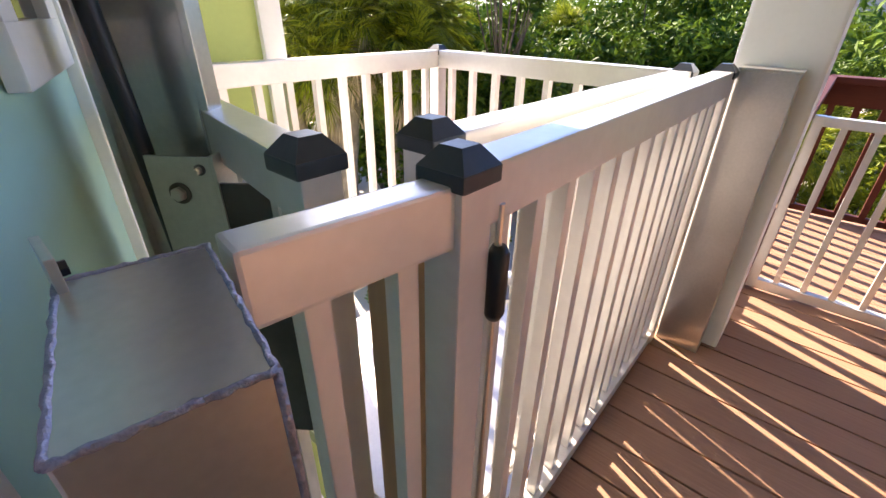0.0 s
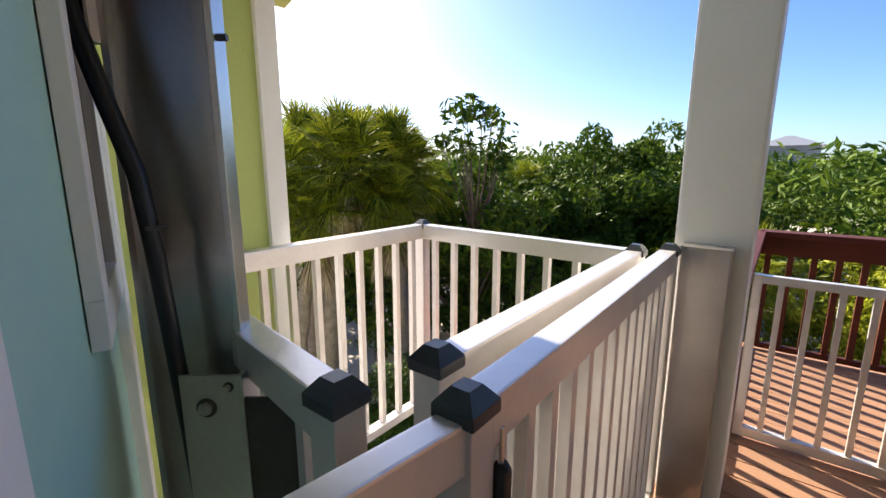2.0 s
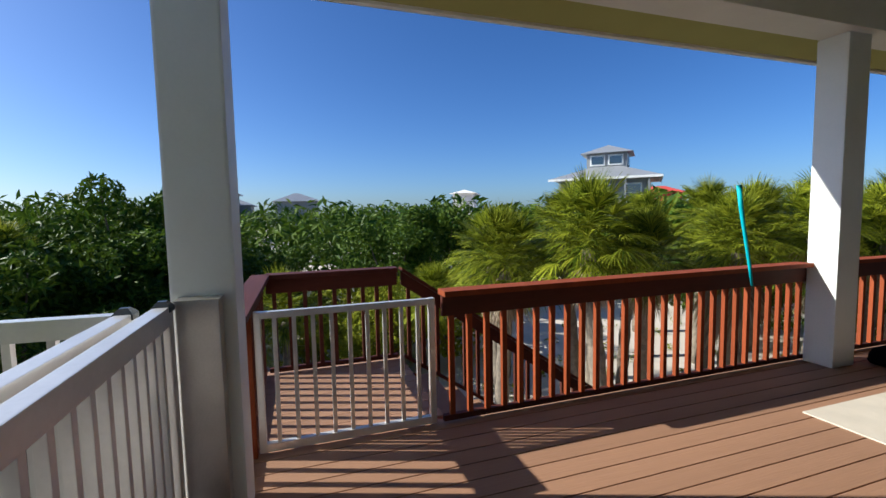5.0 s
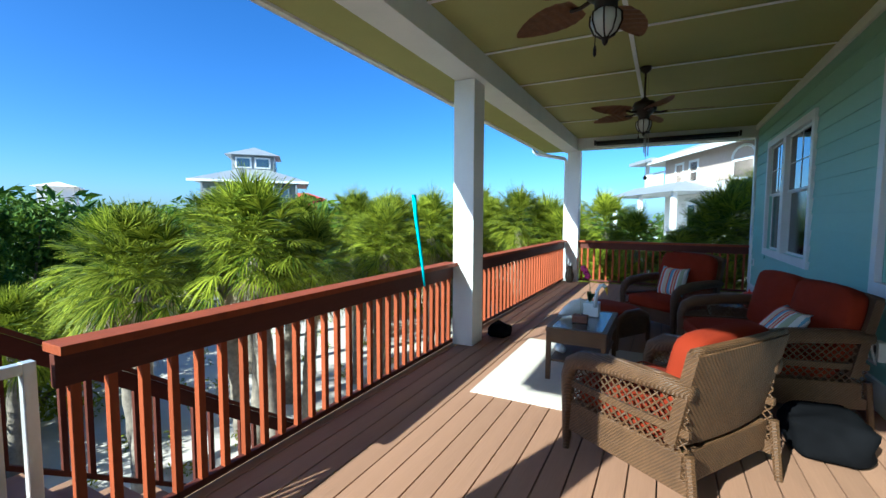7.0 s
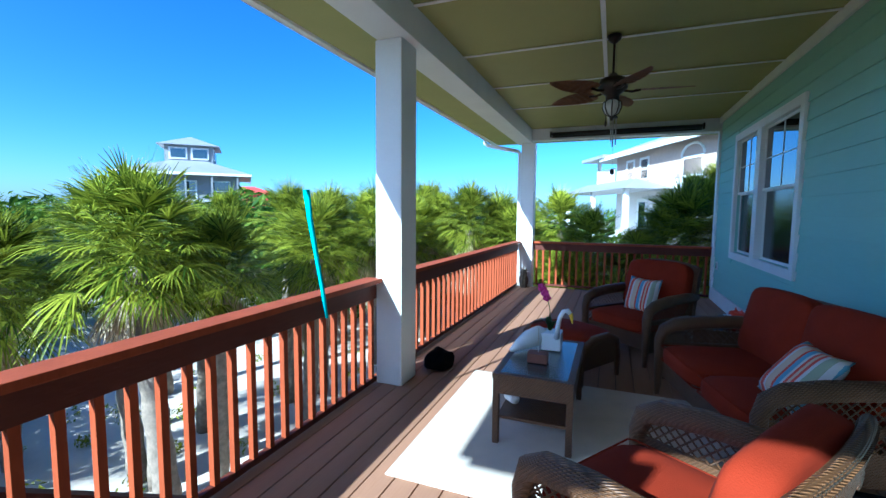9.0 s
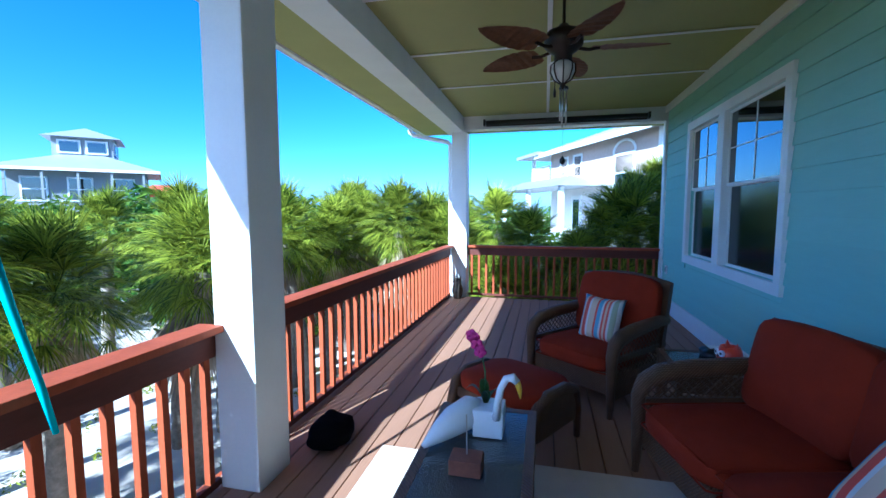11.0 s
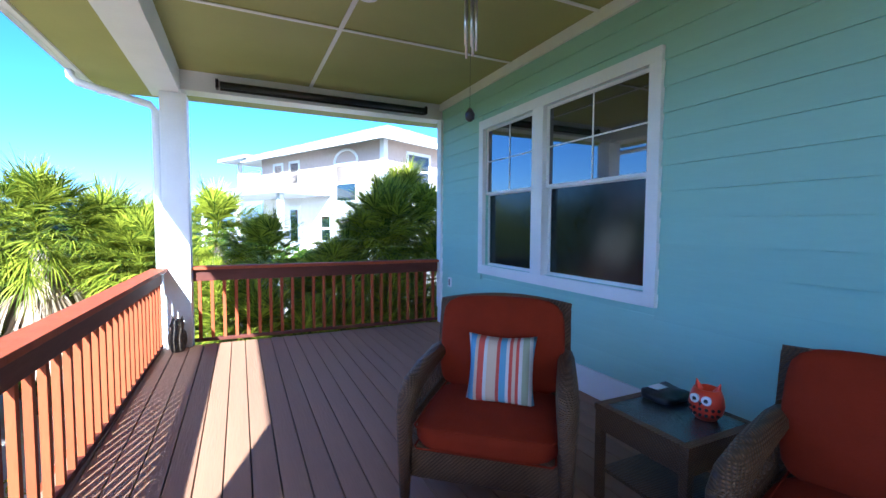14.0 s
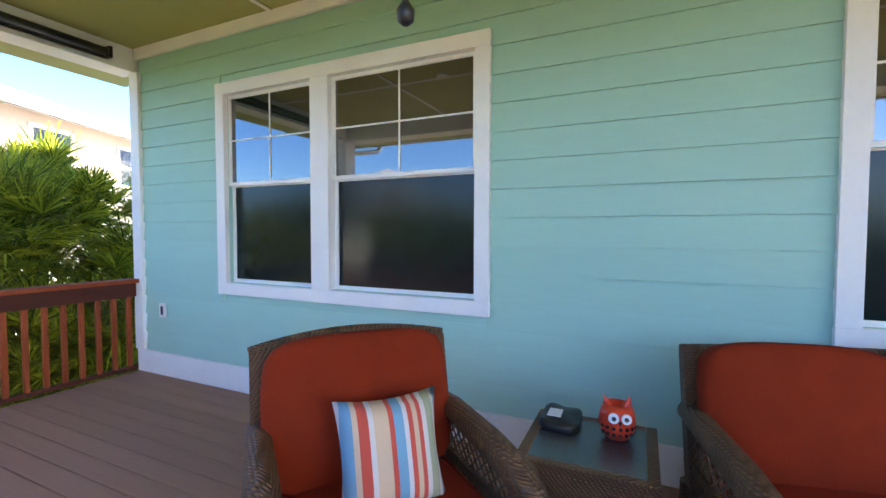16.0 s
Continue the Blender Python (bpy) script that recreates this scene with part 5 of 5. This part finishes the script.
tube(bm, [(0, 0, 0), (0.1, 0.05, 2.2), (0.05, 0.1, 3.6)], [0.09, 0.06, 0.03], 7)
for c in ks:
    tube(bm, [(0.05, 0.08, 3.0), (c[0] * 0.5, c[1] * 0.5, 3.2 + c[2] * 0.45), (c[0], c[1], 3.6 + c[2])], [0.03, 0.018, 0.006], 5)
part("trunk", bm, BARK, t, local=True)
cr = new("crown", me)
cr.parent = t
cr.location = (0, 0, 3.6)

# far woods and low scrub
rng = np.random.default_rng(7)
ks = []
for i in range(420):
    a = rng.uniform(-2.25, 1.5)
    r = 19 + 85 * rng.uniform(0, 1) ** 1.5
    x, y = 2 + r * math.cos(a), -3 + r * math.sin(a)
    if -9 < x < 6 and -33 < y < -16:
        continue
    if abs(y - 0.5) < 3.4 and 12 < x < 22.5:
        continue
    top = rng.uniform(3.6, 4.9) + 0.018 * r
    w = rng.uniform(1.6, 2.8)
    ks += [(x, y, -3 + top - w * 0.7, w), (x + rng.uniform(-1.5, 1.5), y + rng.uniform(-1.5, 1.5), -3 + top * 0.45, w * 1.05)]
q, f = leaf_cloud(rng, ks, 240, 0.29)
woods = new("far_woods", mesh_from("far_woods", q.tolist(), f.tolist(), LEAF))
tagged(woods, "distant green coastal scrub and woods", "woods", kind="stuff")
ks = []
for i in range(150):
    x, y = rng.uniform(3.6, 15), rng.uniform(-14, 9)
    if (-7.5 < y < -0.5 and x < 5.6) or (abs(y) < 1.6 and x > 5):
        continue
    ks.append((x, y, -2.95, rng.uniform(0.12, 0.32)))
q, f = leaf_cloud(rng, ks, 60, 0.05)
scrub = new("low_plants", mesh_from("low_plants", q.tolist(), f.tolist(), YLEAF))
tagged(scrub, "low weeds scattered over the sand", "weeds", kind="stuff")

# ---- other houses ----
HW = material("pale_house_wall", (0.74, 0.70, 0.66), 0.7, vary=0.04, bump=0.05)
HT = material("tan_house_wall", (0.48, 0.38, 0.31), 0.7, vary=0.05, bump=0.05)
HG = material("grey_house_wall", (0.24, 0.25, 0.26), 0.7, vary=0.05, bump=0.05)
RG = material("grey_metal_roof", (0.36, 0.37, 0.39), 0.45, metal=0.3, vary=0.05, scale=1.0, bump=0.05)
RR = material("red_roof", (0.55, 0.07, 0.05), 0.6, vary=0.1, bump=0.05)


def hip_roof(bm, x0, x1, y0, y1, z, h):
    w = min(x1 - x0, y1 - y0) / 2
    a = [bm.verts.new(p) for p in ((x0, y0, z), (x1, y0, z), (x1, y1, z), (x0, y1, z))]
    if x1 - x0 >= y1 - y0:
        r = [bm.verts.new((x0 + w, (y0 + y1) / 2, z + h)), bm.verts.new((x1 - w + 0.01, (y0 + y1) / 2, z + h))]
        fs = ((a[0], a[1], r[1], r[0]), (a[1], a[2], r[1]), (a[2], a[3], r[0], r[1]), (a[3], a[0], r[0]))
    else:
        r = [bm.verts.new(((x0 + x1) / 2, y0 + w, z + h)), bm.verts.new(((x0 + x1) / 2, y1 - w, z + h))]
        fs = ((a[0], a[1], r[0]), (a[1], a[2], r[1], r[0]), (a[2], a[3], r[1]), (a[3], a[0], r[0], r[1]))
    for q_ in fs:
        bm.faces.new(q_)
    bm.faces.new(a[::-1])
    return bm


def seams(bm, x0, x1, y0, y1, z, h, step):
    """Standing seams up the two slopes that face along y and x."""
    w = min(x1 - x0, y1 - y0) / 2
    n = int((y1 - y0) / step)
    for i in range(1, n):
        y = y0 + i * step
        u = min(1.0, min(y - y0, y1 - y) / w)
        if u > 0.05:
            tube(bm, [(x0, y, z + 0.02), (x0 + w * u, y, z + h * u + 0.02)], 0.025, 4)
    n = int((x1 - x0) / step)
    for i in range(1, n):
        x = x0 + i * step
        u = min(1.0, min(x - x0, x1 - x) / w)
        if u > 0.05:
            tube(bm, [(x, y0, z + 0.02), (x, y0 + w * u, z + h * u + 0.02)], 0.025, 4)
    return bm


def house_window(t, face, u, z, w, h, arch=False):
    """A white-framed window in the face x = 0 or y = 0 of a house, with its pane as a part of it."""
    fr = bmesh.new()
    def put(bm, a, b, c, d, o0, o1):
        box(bm, *((o0, o1, a, b) if face == "x" else (a, b, o0, o1)), c, d)
    put(fr, u, u + w, z, z + 0.12, -0.06, 0.02)
    put(fr, u, u + w, z + h - 0.12, z + h, -0.06, 0.02)
    put(fr, u, u + 0.12, z, z + h, -0.06, 0.02)
    put(fr, u + w - 0.12, u + w, z, z + h, -0.06, 0.02)
    put(fr, u, u + w, z + h / 2 - 0.04, z + h / 2 + 0.04, -0.05, 0.02)
    if arch:
        tube(fr, [((-0.03, u + w / 2 - w / 2 * math.cos(a), z + h + 0.35 * w * math.sin(a)) if face == "x" else (u + w / 2 - w / 2 * math.cos(a), -0.03, z + h + 0.35 * w * math.sin(a))) for a in [math.pi * k / 10 for k in range(11)]], 0.06, 6)
    f = part("window", fr, WHITE, t, local=True)
    pn = bmesh.new()
    put(pn, u + 0.1, u + w - 0.1, z + 0.1, z + h - 0.1, -0.03, 0.0)
    part("pane", pn, GLASS, f, local=True)


def house(name, at, turn, lx, ly, z0, z1, over, rise, wall, roof_mat, label, step=0.5):
    t = thing(name, at, label, "house", turn=turn)
    PLACE[t.name] = Vector((0, 0, 0))
    part("wall", bx(0, lx, 0, ly, z0, z1, 0.02), wall, t, local=True)
    bm = hip_roof(bmesh.new(), -over, lx + over, -over, ly + over, z1, rise)
    if step:
        tagged(part("seam", seams(bmesh.new(), -over, lx + over, -over, ly + over, z1, rise, step), roof_mat, t, local=True), "raised standing seams", kind="stuff")
    part("roof", bm, roof_mat, t, "hipped metal roof", local=True)
    part("fascia", bx(-over, lx + over, -over - 0.02, -over + 0.02, z1 - 0.2, z1 + 0.02), WHITE, t, local=True)
    part("fascia", bx(-over - 0.02, -over + 0.02, -over, ly + over, z1 - 0.2, z1 + 0.02), WHITE, t, local=True)
    return t


# white two-storey neighbour to the south
nb_ = house("neighbour_house", (-3.12, -20.2, 0), -154.2, 10.0, 9.0, -3.0, 4.75, 0.75, 1.9, HW, RG, "large white two-storey house with a grey metal roof")
part("band", bx(-0.03, 10.03, -0.03, 9.03, 3.15, 4.70), HT, nb_, "tan upper wall", local=True)
part("corner_board", bx(-0.06, 0.16, -0.06, 0.16, -3.0, 4.75), WHITE, nb_, local=True)
for y_, w_ in ((5.6, 0.9), (7.0, 0.9)):
    house_window(nb_, "x", y_, 3.2, w_, 1.2)
house_window(nb_, "x", 1.5, 2.3, 1.5, 1.7, True)
house_window(nb_, "y", 1.2, 2.9, 1.5, 1.5)
house_window(nb_, "y", 4.5, 2.9, 1.5, 1.5)
house_window(nb_, "x", 3.2, 0.6, 0.9, 1.3)
part("door", bx(-0.05, 0.02, 5.6, 6.6, 0.3, 2.3), WHITE, nb_, "white glazed door", local=True)
part("door_glass", bx(-0.06, -0.045, 5.8, 6.4, 0.6, 2.1), GLASS, nb_, local=True)
part("porch_floor", bx(-2.2, 0, 3.6, 11.2, 0.05, 0.28), WHITE, nb_, local=True)
pr = part("porch_roof", hip_roof(bmesh.new(), -2.5, 0.1, 3.3, 11.6, 2.65, 0.55), RG, nb_, local=True)
for y_ in (3.8, 7.4, 11.0):
    part("porch_post", bx(-2.2, -2.0, y_ - 0.1, y_ + 0.1, -3.0, 2.65), WHITE, nb_, local=True)
part("balcony_floor", bx(-0.2, 3.0, 9.0, 11.3, 3.0, 3.2), WHITE, nb_, local=True)
part("balcony_roof", bx(-0.9, 3.2, 9.0, 12.1, 4.72, 4.9), RG, nb_, local=True)
for x_ in (-0.1, 2.9):
    part("balcony_post", bx(x_ - 0.09, x_ + 0.09, 11.1, 11.3, 3.2, 4.75), WHITE, nb_, local=True)
part("balcony_rail", bx(-0.15, -0.07, 9.0, 11.3, 4.05, 4.15), WHITE, nb_, local=True)
for i in range(14):
    part("baluster", bx(-0.13, -0.09, 9.1 + i * 0.16, 9.14 + i * 0.16, 3.2, 4.05), WHITE, nb_, local=True)

# tower house to the south-east
th_ = house("tower_house", (33.6, -32.0, -0.9), -44.0, 9.5, 8.4, -3.0, 5.7, 1.1, 1.9, HG, RG, "grey beach house with a hipped roof and cupola", 0)
part("cupola", bx(2.8, 7.0, 2.2, 6.2, 6.6, 8.5), HG, th_, "glazed cupola on the roof", local=True)
part("cupola_roof", hip_roof(bmesh.new(), 2.2, 7.6, 1.6, 6.8, 8.5, 1.1), RG, th_, local=True)
for u_ in (2.75, 4.55):
    bm = bx(2.7, 2.82, u_ - 0.2, u_ + 1.3, 7.2, 8.3)
    f_ = part("window", bm, WHITE, th_, local=True)
    part("pane", bx(2.66, 2.71, u_ - 0.05, u_ + 1.15, 7.35, 8.15), GLASS, f_, local=True)
    bm = bx(u_ + 0.3, u_ + 1.8, 2.1, 2.22, 7.2, 8.3)
    f_ = part("window", bm, WHITE, th_, local=True)
    part("pane", bx(u_ + 0.45, u_ + 1.65, 2.06, 2.11, 7.35, 8.15), GLASS, f_, local=True)
for u_ in (0.7, 3.4, 6.1):
    house_window(th_, "x", u_, 3.2, 1.6, 1.9)
    house_window(th_, "y", u_, 3.2, 1.6, 1.9)
part("balcony", bx(-1.0, 0, 0, 8.4, 2.2, 2.4), HG, th_, local=True)
part("balcony_rail", bx(-1.0, -0.9, 0, 8.4, 3.2, 3.32), WHITE, th_, local=True)
for i in range(5):
    part("balcony_post", bx(-1.0, -0.85, 2.06 * i, 2.06 * i + 0.15, -3.0, 5.7), HG, th_, local=True)

far = [("beach_house", (96, -3.5, 0), 90, 8, 7, 4.6, 1.7, HG, RG, "small grey beach house far across the scrub"),
       ("beach_house", (98, 9, 0), 90, 5, 6, 4.0, 1.3, HG, RG, "small grey beach house far across the scrub"),
       ("beach_house", (92, 11, 0), 90, 3.5, 3.5, 6.0, 1.2, HG, RG, "narrow grey tower house far across the scrub"),
       ("beach_house", (79, -33, 0), 60, 4, 4, 5.4, 0.8, HW, HW, "small white house far across the scrub"),
       ("beach_house", (58, -44, 0), 60, 3, 3, 3.6, 0.7, HW, HW, "small white house far across the scrub"),
       ("beach_house", (58, -62, 0), 45, 7, 5, 4.4, 1.2, RR, RR, "low house with a bright red roof far away")]
for nm, at, turn, lx, ly, zz, rise, wm, rm, lab in far:
    h_ = house(nm, at, turn, lx, ly, -3.0, zz, 0.6, rise, wm, rm, lab, 0)
    for u_ in (0.12, 0.42, 0.72):
        house_window(h_, "y", u_ * lx, zz - 2.0, 0.17 * lx, 1.2)
        house_window(h_, "x", u_ * ly, zz - 2.0, 0.17 * ly, 1.2)

pt = thing("picnic_table", (20.5, -0.6, -3.0), "weathered dark picnic table out on the sand", "picnic table")
part("tabletop", bx(19.6, 21.4, -1.0, -0.2, -2.27, -2.2, 0.01), BARK, pt)
for y in (-1.5, 0.1):
    part("bench", bx(19.6, 21.4, y, y + 0.25, -2.58, -2.53, 0.01), BARK, pt)
for x in (19.9, 21.1):
    part("leg_frame", bx(x - 0.05, x + 0.05, -1.4, 0.25, -3.0, -2.3, 0.01), BARK, pt)

# ---- lap siding, board by board ----
EXPO = 0.178
plank_cache = {}


def plank(y0, y1, z, parent):
    """One lapped board: thicker at its lower edge."""
    key = round(y1 - y0, 3)
    if key not in plank_cache:
        bm = bmesh.new()
        h, L = EXPO + 0.02, y1 - y0
        pr_ = ((-0.022, 0.0), (0.0, 0.0), (0.0, 0.004), (-0.016, h), (-0.022, h))
        a = [bm.verts.new((p_[0], 0, p_[1])) for p_ in pr_]
        b = [bm.verts.new((p_[0], L, p_[1])) for p_ in pr_]
        for i in range(5):
            bm.faces.new((a[i], a[(i + 1) % 5], b[(i + 1) % 5], b[i]))
        bm.faces.new(a[::-1])
        bm.faces.new(b)
        plank_cache[key] = finish("siding_board", bm, SIDING)
    piece("siding_board", plank_cache[key], (XW, y0, z), parent)


PLACE[wall_east.name] = Vector((0, 0, 0))
z = 0.22
while z < ZC - 0.02:
    spans = [(YEND + 0.10, 0.47)]
    for o in OPENINGS:
        if z + EXPO > o[2] - 0.10 and z < o[3] + 0.10:
            spans = [s for a, b in spans for s in (((a, o[0] - 0.08), (o[1] + 0.08, b)) if a < o[0] and b > o[1] else ((a, b),))]
    for a, b in spans:
        plank(a, b, z, wall_east)
    z += EXPO
